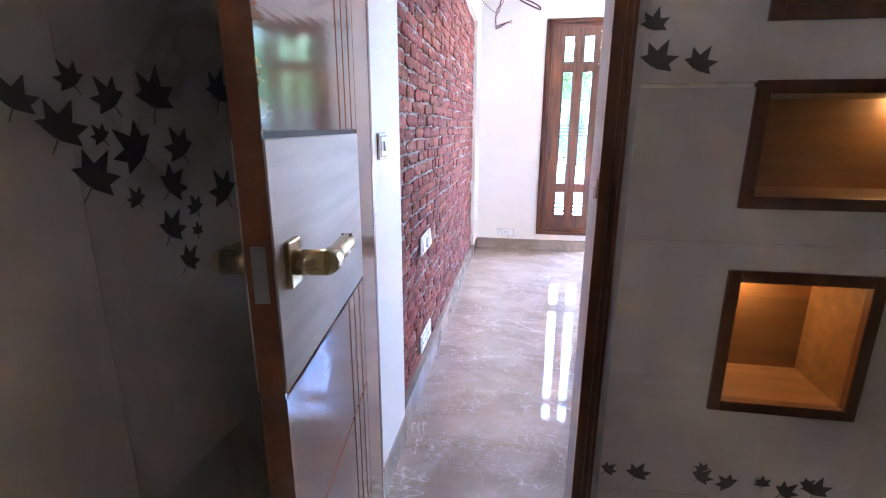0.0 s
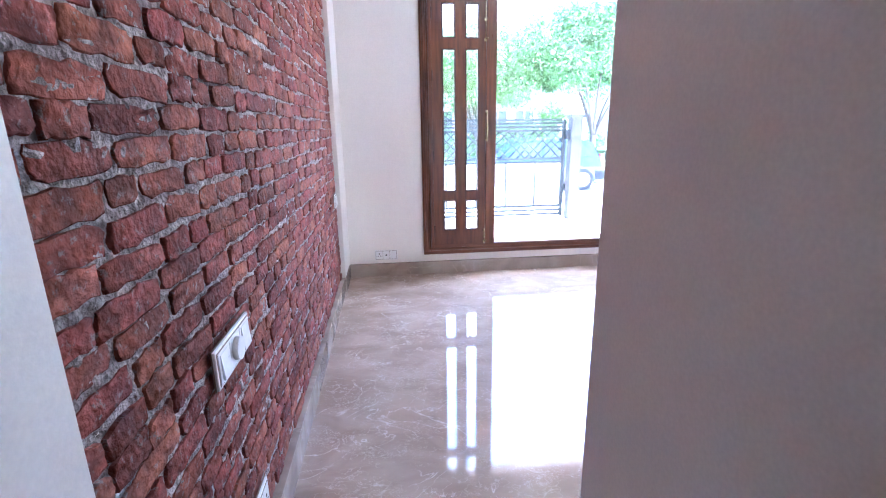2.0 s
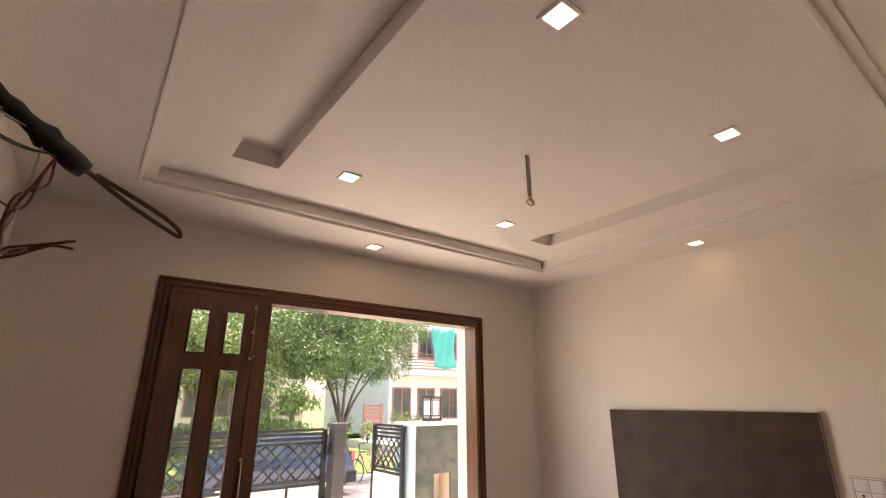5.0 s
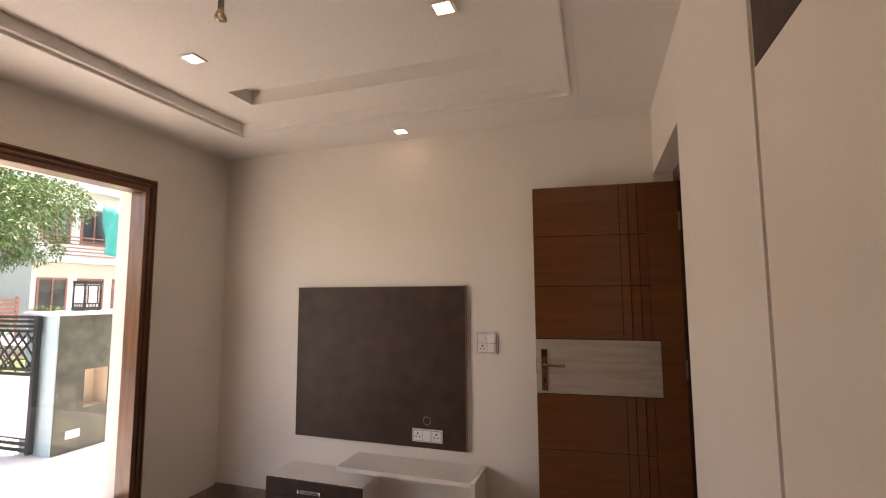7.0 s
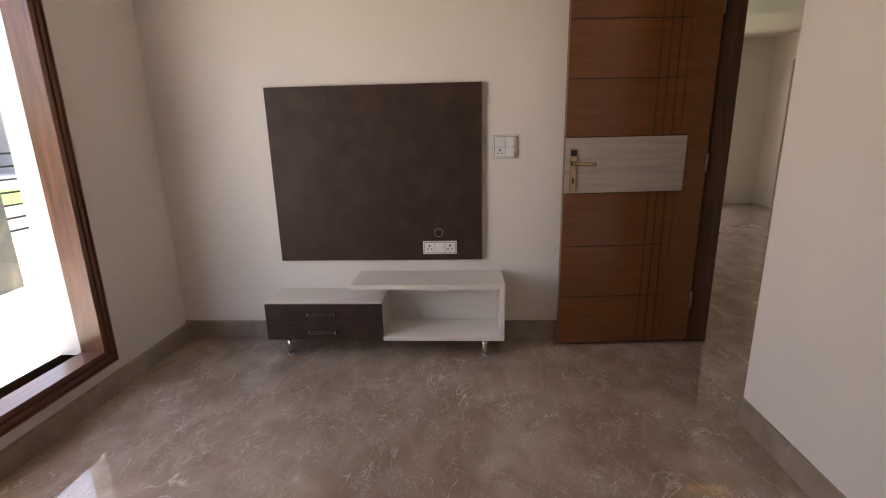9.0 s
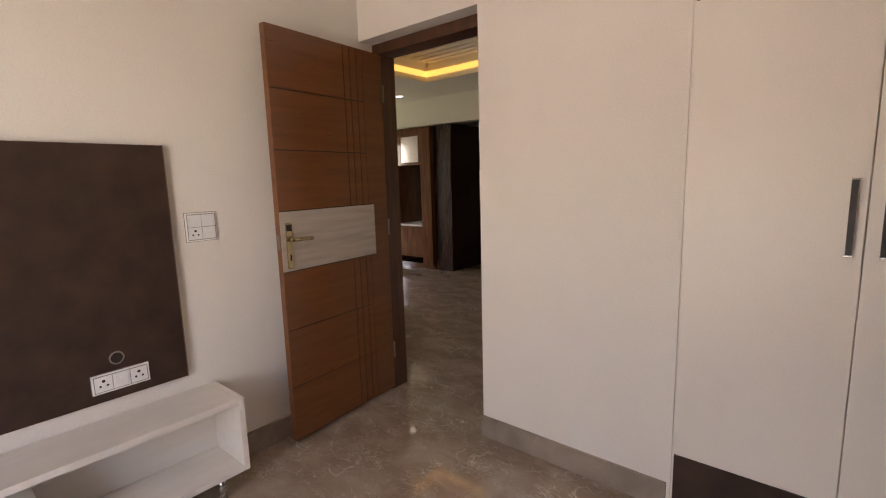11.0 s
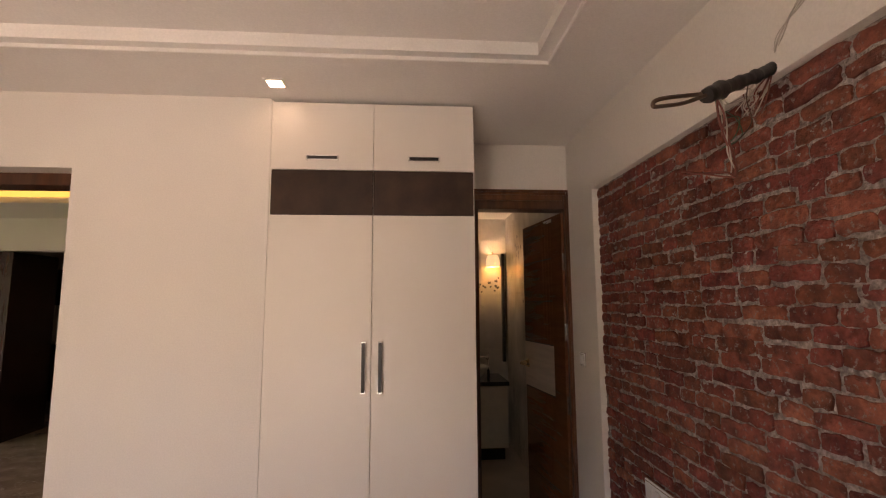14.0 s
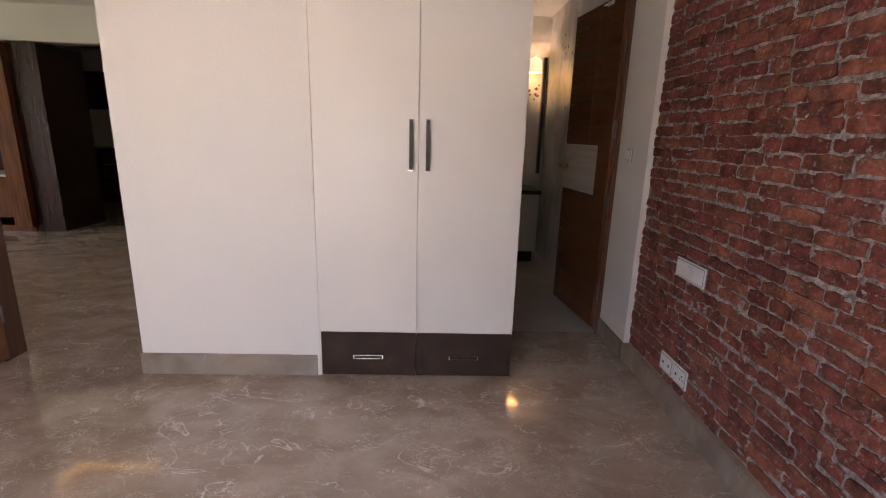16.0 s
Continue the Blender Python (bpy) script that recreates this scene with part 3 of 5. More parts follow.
# ---- doors ----
def lined_leaf(m, width, height, veneer, inlay, name, label, lock_z, half=0.152, thick=0.036, inlay_x=0.116, g=0.0028):
    """A flush leaf in its own space: x along the width from the hinge, y across, z up. Grooves on both faces split it into panels."""
    d = thing(name, label, "door", m=m)
    z_inlay = (lock_z - half, lock_z + half)
    core = part("core", boxes((0, width, -thick / 2 + 0.004, thick / 2 - 0.004, 0, height)), GROOVE, d, "dark grooves", local=True)
    rows = [0.0, 0.29, 0.595, z_inlay[0]], [z_inlay[1], z_inlay[1] + 0.297, z_inlay[1] + 0.585, height]
    for s in (-1, 1):
        y0, y1 = (-thick / 2, -thick / 2 + 0.005) if s < 0 else (thick / 2 - 0.005, thick / 2)
        for z0, z1, xe in ((0, z_inlay[0] - g, 0.16), (z_inlay[0] - g, z_inlay[1] + g, inlay_x), (z_inlay[1] + g, height, 0.16)):
            part("stile", boxes((0, xe, y0, y1, z0, z1)), veneer, d, local=True)
        part("inlay", boxes((inlay_x + g, width, y0 - (0.002 if s < 0 else 0), y1 + (0.002 if s > 0 else 0), z_inlay[0] + g, z_inlay[1] - g), bevel=0.001), inlay, d, "pale ash inlay panel", local=True)
        for rr in rows:
            for z0, z1 in zip(rr, rr[1:]):
                edges = [0.16, 0.207, 0.257, 0.304, width]
                for a, b in zip(edges, edges[1:]):
                    part("panel", boxes((a + g, b - (0 if b == width else g), y0, y1, z0 + (g if z0 else 0), z1 - (g if z1 < height else 0))), veneer, d, local=True)
    for x0, x1, z0, z1 in ((-0.001, 0.004, 0, height), (width - 0.004, width + 0.001, 0, height)):
        part("edge_lipping", boxes((x0, x1, -thick / 2 + 0.001, thick / 2 - 0.001, z0, z1)), veneer, d, local=True)
    part("edge_lipping", boxes((0, width, -thick / 2 + 0.001, thick / 2 - 0.001, height - 0.004, height + 0.001)), veneer, d, local=True)
    part("lock_plate", boxes((width - 0.001, width + 0.003, -0.009, 0.009, lock_z - 0.036, lock_z + 0.036)), STEEL, d, "dull metal lock plate on the edge", local=True)
    return d


def lever(d, x, z, side, thick=0.036, plate=(0.022, 0.12), reach=0.12, r=0.009):
    y = side * thick / 2
    bm = boxes((x - plate[0], x + plate[0], min(y, y + side * 0.01), max(y, y + side * 0.01), z - plate[1] / 2, z + plate[1] / 2), bevel=0.002)
    hp = part("handle_plate", bm, BRASS, d, "brass backplate", local=True)
    bm = bmesh.new()
    tube(bm, [(x, y, z), (x, y + side * 0.05, z)], r * 1.3, 14)
    tube(bm, curve_pts([(x + 0.004, y + side * 0.05, z), (x - 0.03, y + side * 0.052, z), (x - reach, y + side * 0.05, z)], 5), [r * 1.25] * 5 + [r] * 6, 12)
    part("lever", bm, BRASS, hp, "satin brass lever", local=True)
    return hp


def leaf_pose(hx, hy, fx, fy, z=0.008):
    a = math.degrees(math.atan2(fy - hy, fx - hx))
    return pose(hx, hy, z, 0, 0, a)


door_1 = lined_leaf(leaf_pose(3.452, 0.945, 3.388, 1.722), 0.78, 2.072, DOORWOOD, ASHPANEL, "door_1", "open reddish-brown veneered door with grooves and a pale inlay", 1.05)
bm = boxes((0.718, 0.753, 0.018, 0.026, 0.915, 1.145), bevel=0.002)
hp = part("handle_plate", bm, BRASS, door_1, "long antique brass plate", local=True)
for z in (0.92, 1.10):
    bm = bmesh.new()
    for k in range(3):
        box(bm, 0.720 + 0.004 * k, 0.751 - 0.004 * k, 0.0255, 0.0285 - 0.0005 * k, z + 0.004 + 0.005 * k, z + 0.036 - 0.005 * k)
    part("key_motif", bm, GROOVE if z > 1 else BRASS, hp, local=True)
bm = bmesh.new()
tube(bm, [(0.735, 0.026, 1.062), (0.735, 0.065, 1.062)], 0.011, 14)
tube(bm, curve_pts([(0.74, 0.065, 1.062), (0.70, 0.067, 1.062), (0.625, 0.064, 1.06)], 5), 0.0095, 12)
part("lever", bm, BRASS, hp, "brass lever", local=True)
part("keyhole", boxes((0.731, 0.739, 0.0262, 0.0275, 0.955, 0.985)), GROOVE, hp, local=True)
for z in (0.25, 1.05, 1.85):
    part("hinge", tube(bmesh.new(), [(-0.004, 0.02, z - 0.05), (-0.004, 0.02, z + 0.05)], 0.006, 8), STEEL, door_1, local=True)
door_frame = thing("door_frame_1", "dark brown teak door frame round the open doorway", "door frame", (3.0, 0.88, 0), kind="structure")
for d in ((3.445, 3.5, 0.82, 0.95, FZ, 2.147), (2.65, 2.705, 0.82, 0.95, FZ, 2.147), (2.705, 3.445, 0.82, 0.95, 2.085, 2.147)):
    part("jamb", boxes(d, bevel=0.004), DARKWOOD, door_frame)

# bathroom door: frame with a moulded architrave on the room side, leaf swung into the bathroom
bf = thing("door_frame_2", "brown teak door frame with fluted architrave", "door frame", (0.34, 0.35, 0), kind="structure")
part("jamb", boxes((0.61, 0.655, 0.30, 0.44, FZ, 2.13), bevel=0.003), DARKWOOD, bf)
part("jamb", boxes((0.026, 0.043, 0.315, 0.44, FZ, 2.13), bevel=0.003), DARKWOOD, bf)
part("lintel", boxes((0.026, 0.655, 0.315, 0.44, 2.095, 2.2), bevel=0.003), DARKWOOD, bf)
for x in (0.60, 0.0):
    bm = bmesh.new()
    for k, (a, b, dd) in enumerate(((0.0, 0.014, 0.016), (0.014, 0.02, 0.01), (0.02, 0.034, 0.016), (0.034, 0.04, 0.01), (0.04, 0.07, 0.014))):
        if x > 0.3:
            box(bm, 0.655 - b * 0.7, 0.655 - a * 0.7, 0.30 - dd, 0.3005, FZ, 2.16, bevel=0.0015)
        else:
            box(bm, 0.026 + a * 0.35, 0.026 + b * 0.35, 0.4395, 0.44 + dd, FZ, 2.22 - a, bevel=0.0015)
            box(bm, 0.72 - b, 0.72 - a, 0.4395, 0.44 + dd, FZ, 2.22 - a, bevel=0.0015)
            box(bm, 0.026 + a, 0.72 - a, 0.4395, 0.44 + dd - 0.0005, 2.22 - b, 2.22 - a, bevel=0.0015)
    part("architrave", bm, TEAK, bf)
bm = boxes((0.607, 0.6105, 0.307, 0.325, 1.058, 1.122), bevel=0.001)
box(bm, 0.598, 0.6075, 0.298, 0.308, 1.068, 1.112, bevel=0.003)
part("strike_plate", bm, CHROME, bf, "chrome strike plate")
part("strike_hole", boxes((0.606, 0.6072, 0.312, 0.32, 1.075, 1.105)), GROOVE, bf)
door_2 = lined_leaf(leaf_pose(0.044, 0.395, 0.13, -0.264), 0.664, 2.07, BATHDOOR, ASHPANEL, "door_2", "open glossy brown bathroom door with a pale inlay panel", 1.037, half=0.166, inlay_x=0.158, g=0.0045)
for s in (-1, 1):
    hp = lever(door_2, 0.615, 1.04, s, plate=(0.021, 0.062), reach=0.115, r=0.0135)
    part("lever_end", boxes((0.4985, 0.5015, s * 0.068 - 0.008, s * 0.068 + 0.008, 1.037, 1.053)), GROOVE, hp, local=True)
for z in (0.25, 0.85, 1.30, 1.75):
    bm = tube(bmesh.new(), [(-0.006, -0.018, z - 0.055), (-0.006, -0.018, z + 0.055)], 0.007, 10)
    box(bm, -0.002, 0.001, -0.018, 0.014, z - 0.055, z + 0.055)
    part("hinge", bm, CHROME, door_2, "steel butt hinge", local=True)
bm = boxes((0.12, 0.2, 0.018, 0.03, 2.03, 2.055), bevel=0.003)
cyl(bm, (0.2, 0.03, 2.045), (0.235, 0.03, 2.045), 0.008)
part("tower_bolt", bm, CHROME, door_2, "chrome bolt", local=True)


# ---- wardrobe ----
ward = thing("wardrobe", "built-in cream laminate wardrobe with dark brown bands and drawers", "wardrobe", (1.23, 0.74, 0))
part("carcass", boxes((0.724, 1.73, 0.445, 1.028, FZ, 2.508)), LAMINATE, ward)
part("side_panel", boxes((0.7215, 0.724, 0.445, 1.05, 0.234, 2.508)), LAMINATE, ward)
part("side_plinth", boxes((0.7215, 0.724, 0.445, 1.047, FZ, 0.232)), BROWNLAM, ward, "dark brown lower side")
part("filler_strip", boxes((1.7305, 1.7445, 0.84, 1.054, FZ, 2.515), bevel=0.001), PAINT, ward)
part("groove", boxes((1.7237, 1.7303, 0.9, 1.0475, FZ, 2.508)), LAMINATE, ward)


def bar_handle(parent, p0, p1, off, label="chrome-framed dark bar handle", rim=0.0078):
    """A flat bow handle between two points, standing off along the unit vector off."""
    p0, p1, off = Vector(p0), Vector(p1), Vector(off)
    d = (p1 - p0).normalized()
    s = d.cross(off)
    bm = bmesh.new()
    m = Matrix((( *d, 0), (*s, 0), (*off, 0), (0, 0, 0, 1))).transposed()
    L = (p1 - p0).length
    for b in ((0, L, -rim - 0.0018, -rim, 0.018, 0.026), (0, L, rim, rim + 0.0018, 0.018, 0.026), (0, 0.006, -0.011, 0.011, 0.0, 0.026), (L - 0.006, L, -0.011, 0.011, 0.0, 0.026)):
        box(bm, *b, bevel=0.001, m=Matrix.Translation(p0) @ m)
    h = part("handle", bm, CHROME, parent, label)
    bm = bmesh.new()
    box(bm, 0.006, L - 0.006, -rim, rim, 0.014, 0.0245, m=Matrix.Translation(p0) @ m)
    part("grip", bm, BLACK, h, "dark inlaid grip")


for x0, x1, hx in ((0.7245, 1.2255, 1.183), (1.2285, 1.7235, 1.262)):
    dr = part("drawer_front", boxes((x0, x1, 1.028, 1.047, FZ + 0.004, 0.232), bevel=0.0015), BROWNLAM, ward, "dark brown drawer front")
    c = (x0 + x1) / 2
    bar_handle(dr, (c - 0.078, 1.047, 0.105), (c + 0.078, 1.047, 0.105), (0, 1, 0))
    dd = part("door", boxes((x0, x1, 1.028, 1.05, 0.236, 1.929), bevel=0.0015), LAMINATE, ward, "cream tall door")
    bar_handle(dd, (hx, 1.05, 1.077), (hx, 1.05, 1.317), (0, 1, 0))
    top = part("loft_door", boxes((x0, x1, 1.028, 1.05, 2.158, 2.502), bevel=0.0015), LAMINATE, ward, "cream upper loft door")
    part("band", boxes((x0, x1, 1.028, 1.0485, 1.932, 2.155), bevel=0.001), BROWNLAM, ward, "dark brown leather-look band")
    bar_handle(top, (c - 0.078, 1.05, 2.212), (c + 0.078, 1.05, 2.212), (0, 1, 0))


# ---- screen panel and low unit ----
panel = thing("screen_backboard", "dark brown leather-look wall panel", "panel", (XE, 2.785, 0.505))
part("board", boxes((3.472, XE, 2.17, 3.395, 0.505, 1.517), bevel=0.002), BROWNLAM, panel)
part("edge_strip", boxes((3.4735, XE, 2.166, 2.170, 0.503, 1.519)), BASE, panel, "dull edge strip")
bm = bmesh.new()
tube(bm, [(3.4735, 2.425 + 0.024 * math.cos(a), 0.672 + 0.024 * math.sin(a)) for a in [2 * math.pi * k / 20 for k in range(21)]], 0.004, 6, cap=False)
gr = part("cable_grommet", bm, STEEL, panel, "round cable hole with a grey rim")
part("hole", cyl(bmesh.new(), (3.4712, 2.425, 0.672), (3.474, 2.425, 0.672), 0.021), GROOVE, gr)

unit = thing("tv_unit", "low white and dark brown media unit with open shelf", "media unit", (3.35, 2.75, 0))
part("drawer_box", boxes((3.235, 3.49, 2.745, 3.42, 0.1, 0.322), bevel=0.0015), WHITELAM, unit)
for z0, z1 in ((0.1, 0.209), (0.213, 0.316)):
    dr = part("drawer_front", boxes((3.215, 3.234, 2.743, 3.422, z0, z1), bevel=0.0015), BROWNLAM, unit, "dark brown drawer front")
    z = (z0 + z1) / 2
    bar_handle(dr, (3.215, 3.01, z), (3.215, 3.17, z), (-1, 0, 0), "chrome bow handle", 0.0055)
bm = boxes((3.215, 3.49, 2.076, 2.915, 0.405, 0.432), bevel=0.0015)
part("top_shelf", bm, WHITELAM, unit)
part("end_panel", boxes((3.215, 3.49, 2.05, 2.075, 0.095, 0.432), bevel=0.0015), WHITELAM, unit)
part("bottom_shelf", boxes((3.215, 3.49, 2.076, 2.742, 0.095, 0.12), bevel=0.0015), WHITELAM, unit)
part("back_panel", boxes((3.475, 3.489, 2.076, 2.742, 0.121, 0.404)), WHITELAM, unit)
for x, y in ((3.26, 3.31), (3.45, 3.31), (3.26, 2.16), (3.45, 2.16)):
    bm = cyl(bmesh.new(), (x, y, FZ), (x, y, 0.1), 0.017)
    cyl(bm, (x, y, FZ), (x, y, FZ + 0.008), 0.021)
    part("leg", bm, CHROME, unit, "chrome leg")


# ---- switches and sockets ----
def plate(at, u, n, w, h, mods, label, name="socket_plate", gap=None):
    """A modular plate centred at at; u runs along its width, n out of the wall. mods: kinds of module side by side, rows split by '/'."""
    u, n = Vector(u), Vector(n)
    m = Matrix(((*u, 0), (*n, 0), (0, 0, 1, 0), (0, 0, 0, 1))).transposed()
    m = Matrix.Translation(at) @ m
    t = thing(name, label, "switch" if "switch" in name else "socket", m=m)
    part("frame", boxes((-w / 2, w / 2, 0, 0.009, -h / 2, h / 2), bevel=0.003), PLASTIC, t, local=True)
    # rim a little larger than the frame, its grey drawing a shadow line
    part("gasket", boxes((-w / 2 - 0.002, w / 2 + 0.002, 0, 0.003, -h / 2 - 0.002, h / 2 + 0.002)), gap or BASE, t, "thin rim that draws the plate's shadow line", local=True)
    # grey sheet that colours the gaps between modules as shaded
    part("inset", boxes((-w / 2 + 0.006, w / 2 - 0.006, 0.0085, 0.0095, -h / 2 + 0.006, h / 2 - 0.006)), BASE, t, local=True)
    rows = mods.split("/")
    for r, row in enumerate(rows):
        ch = (h - 0.016) / len(rows)
        z1 = h / 2 - 0.008 - r * ch
        cw = (w - 0.016) / len(row)
        for i, k in enumerate(row):
            x0 = -w / 2 + 0.008 + i * cw
            md = part("module", boxes((x0 + 0.001, x0 + cw - 0.001, 0.008, 0.0115, z1 - ch + 0.001, z1 - 0.001), bevel=0.001), PLASTIC, t, local=True)
            cx, cz = x0 + cw / 2, z1 - ch / 2
            if k == "s":
                bm = boxes((-0.35 * cw, 0.35 * cw, -0.003, 0.003, -0.4 * ch, 0.4 * ch), bevel=0.001)
                bmesh.ops.transform(bm, matrix=pose(cx, 0.0125, cz, 5, 0, 0), verts=bm.verts)
                part("rocker", bm, PLASTIC, md, local=True)
            elif k == "n":
                bm = boxes((-0.14 * cw, 0.14 * cw, -0.004, 0.004, -0.24 * ch, 0.24 * ch), bevel=0.001)
                bmesh.ops.transform(bm, matrix=pose(cx, 0.0125, cz, 7, 0, 0), verts=bm.verts)
                part("rocker", bm, PLASTIC, md, local=True)
            elif k == "p":
                bm = bmesh.new()
                for dx, dz, rr in ((0, 0.2, 0.1), (-0.2, -0.12, 0.075), (0.2, -0.12, 0.075)):
                    s = min(cw, ch)
                    cyl(bm, (cx + dx * s, 0.0112, cz + dz * s), (cx + dx * s, 0.0119, cz + dz * s), rr * s, 10)
                part("pin_holes", bm, GROOVE, md, local=True)
            elif k == "r":
                part("regulator_knob", cyl(bmesh.new(), (cx, 0.011, cz), (cx, 0.024, cz), min(cw, ch) * 0.38, 18), PLASTIC, md, local=True)
            elif k == "j":
                part("jack", boxes((cx - 0.006, cx + 0.006, 0.0112, 0.0119, cz - 0.006, cz + 0.006)), GROOVE, md, local=True)
    return t


plate((0.004, 1.368, 0.688), (0, -1, 0), (1, 0, 0), 0.228, 0.088, "srs", "white switch plate with fan regulator on the brick", "switch_plate")
plate((0.004, 1.415, 0.205), (0, -1, 0), (1, 0, 0), 0.115, 0.088, "pj", "white socket plate low on the brick")
plate((0.004, 1.295, 0.205), (0, -1, 0), (1, 0, 0), 0.115, 0.088, "jj", "blank white data plate low on the brick")
plate((0.004, 3.52, 0.70), (0, -1, 0), (1, 0, 0), 0.10, 0.088, "ss", "small white switch plate near the brick edge", "switch_plate")
plate((XW, 0.612, 1.165), (0, -1, 0), (1, 0, 0), 0.076, 0.074, "n", "single white switch beside the bathroom door", "switch_plate")
plate((0.325, YN, 0.155), (-1, 0, 0), (0, -1, 0), 0.185, 0.085, "sjp", "white socket plate above the skirting", gap=PAINT)
plate((3.472, 2.42, 0.583), (0, 1, 0), (-1, 0, 0), 0.2, 0.078, "psp", "white twin socket plate on the dark panel")
plate((XE, 2.036, 1.163), (0, 1, 0), (-1, 0, 0), 0.136, 0.128, "ss/sp", "white switch plate with socket beside the panel", "switch_plate")


# ---- downlights ----
def downlight(x, y, z, tilt=0.0):
    d = thing("downlight", "small square recessed downlight, lit", "ceiling light", m=pose(x, y, z), group="ceiling downlights")
    bm = bmesh.new()
    o, i = 0.046, 0.034
    for b in ((-o, -i, -o, o), (i, o, -o, o), (-i, i, -o, -i), (-i, i, i, o)):
        box(bm, *b, -0.007, 0.0, bevel=0.0015)
    part("trim", bm, CEIL, d, "cream square trim", local=True)
    part("diffuser", boxes((-i, i, -i, i, -0.005, -0.0005)), DOWN, d, "glowing diffuser", local=True)
    return d


for x, y, z in ((1.241, 3.14, ZT), (2.262, 3.149, ZT), (2.27, 1.907, ZT), (1.271, 1.91, ZT), (1.758, 3.832, ZC), (3.335, 2.552, ZC), (1.671, 1.219, ZC)):
    downlight(x, y, z)

# fan hook
hook = thing("fan_hook", "bent metal fan hook hanging from the ceiling", "hook", (1.768, 2.50, ZT))
part("strap", boxes((1.757, 1.779, 2.498, 2.503, 2.385, ZT), bevel=0.001), STEEL, hook)
bm = bmesh.new()
for k in range(3):
    tube(bm, [(1.766 + 0.003 * k + 0.018 * math.cos(a), 2.50 + 0.006 * (k - 1) + 0.006 * math.sin(2 * a), 2.366 + (0.020 - 0.003 * k) * math.sin(a)) for a in [2 * math.pi * j / 16 for j in range(17)]], 0.0032, 6, cap=False)
part("wire_coil", bm, BRASS, hook, "coiled yellow wire end")

# taped cable stub and loose wires out of the brick wall
cab = thing("cable_bundle", "black-taped cable conduit sticking out of the wall", "cable", (0.0, 2.13, 2.17))
bm = bmesh.new()
pts = curve_pts([(-0.03, 2.12, 2.185), (0.10, 2.19, 2.11), (0.22, 2.25, 2.05), (0.342, 2.317, 1.985)], 8)
tube(bm, pts, [0.0165 + 0.003 * math.sin(2.3 * k) + 0.0015 * math.sin(5.1 * k) + (0.004 if k > 19 else 0) for k in range(len(pts))], 12)
stub = part("conduit", bm, BLACK, cab)
bm = bmesh.new()
tube(bm, curve_pts([(0.32, 2.305, 1.998), (0.42, 2.352, 1.95), (0.50, 2.392, 1.922), (0.523, 2.402, 1.917), (0.515, 2.396, 1.932), (0.47, 2.372, 1.952), (0.36, 2.325, 1.985)], 7), 0.0048, 8)
part("cable_loop", bm, WIRE_BROWN, cab, "stiff brown cable loop")


def wires(ctrl, n, spread, r, material, name="wire"):
    rng = random.Random(len(ctrl) * 7 + n)
    for k in range(n):
        pts = [Vector(c) + Vector([rng.uniform(-1, 1) * spread for _ in range(3)]) * min(1, i) for i, c in enumerate(ctrl)]
        part(name, tube(bmesh.new(), curve_pts(pts, 6), r, 5), material, cab)


wires([(0.30, 2.295, 1.99), (0.295, 2.29, 1.94), (0.275, 2.285, 1.90), (0.265, 2.28, 1.86), (0.26, 2.285, 1.80), (0.28, 2.275, 1.80), (0.32, 2.25, 1.812), (0.352, 2.236, 1.822)], 3, 0.010, 0.0024, WIRE_RED)
wires([(0.28, 2.28, 2.0), (0.27, 2.285, 1.93), (0.268, 2.28, 1.86), (0.265, 2.28, 1.80), (0.30, 2.26, 1.805)], 2, 0.010, 0.0018, WIRE_WHITE)
wires([(0.14, 2.21, 2.10), (0.16, 2.22, 2.02), (0.18, 2.24, 1.96), (0.22, 2.26, 1.90), (0.265, 2.28, 1.87)], 1, 0.008, 0.0016, WIRE_BROWN)
wires([(0.02, 2.13, 2.14), (0.06, 2.15, 2.08), (0.07, 2.10, 2.05), (0.03, 2.06, 2.06), (0.03, 2.08, 2.12), (0.06, 2.14, 2.13)], 5, 0.022, 0.002, WIRE_WHITE)
wires([(0.02, 2.15, 2.15), (0.08, 2.17, 2.06), (0.06, 2.11, 2.04), (0.03, 2.08, 2.10)], 4, 0.022, 0.002, WIRE_RED)
wires([(0.015, 2.15, 2.18), (0.035, 2.20, 2.215), (0.035, 2.28, 2.275), (0.032, 2.36, 2.325), (0.03, 2.43, 2.37), (0.018, 2.49, 2.41), (0.008, 2.54, 2.45)], 6, 0.011, 0.0011, WIRE_WHITE)
wires([(0.30, 2.29, 1.99), (0.24, 2.24, 1.98), (0.16, 2.18, 1.99), (0.12, 2.12, 1.96), (0.10, 2.03, 1.955)], 2, 0.012, 0.0016, WIRE_GREEN)
wires([(0.26, 2.27, 2.02), (0.20, 2.22, 2.03), (0.12, 2.19, 2.06), (0.10, 2.13, 2.03)], 3, 0.016, 0.0015, WIRE_WHITE)
part("wall_peg", tube(bmesh.new(), [(0.0, 2.515, 2.22), (0.05, 2.492, 2.211), (0.072, 2.482, 2.207), (0.078, 2.479, 2.206)], [0.012, 0.0125, 0.0135, 0.009], 12), ASHPANEL, cab, "short pale wooden peg")


# ---- bathroom ----
bath_floor = single("floor_bathroom", boxes((-0.25, 1.745, -2.1, 0.4395, -0.12, FZ - 0.003)), BATHFLOOR, "beige bathroom floor tiles", "floor", "structure")
single("ceiling_bathroom", boxes((-0.25, 2.55, -2.1, 0.225, 2.45, 2.75)), CEIL, "plain white bathroom ceiling", "ceiling", "structure")
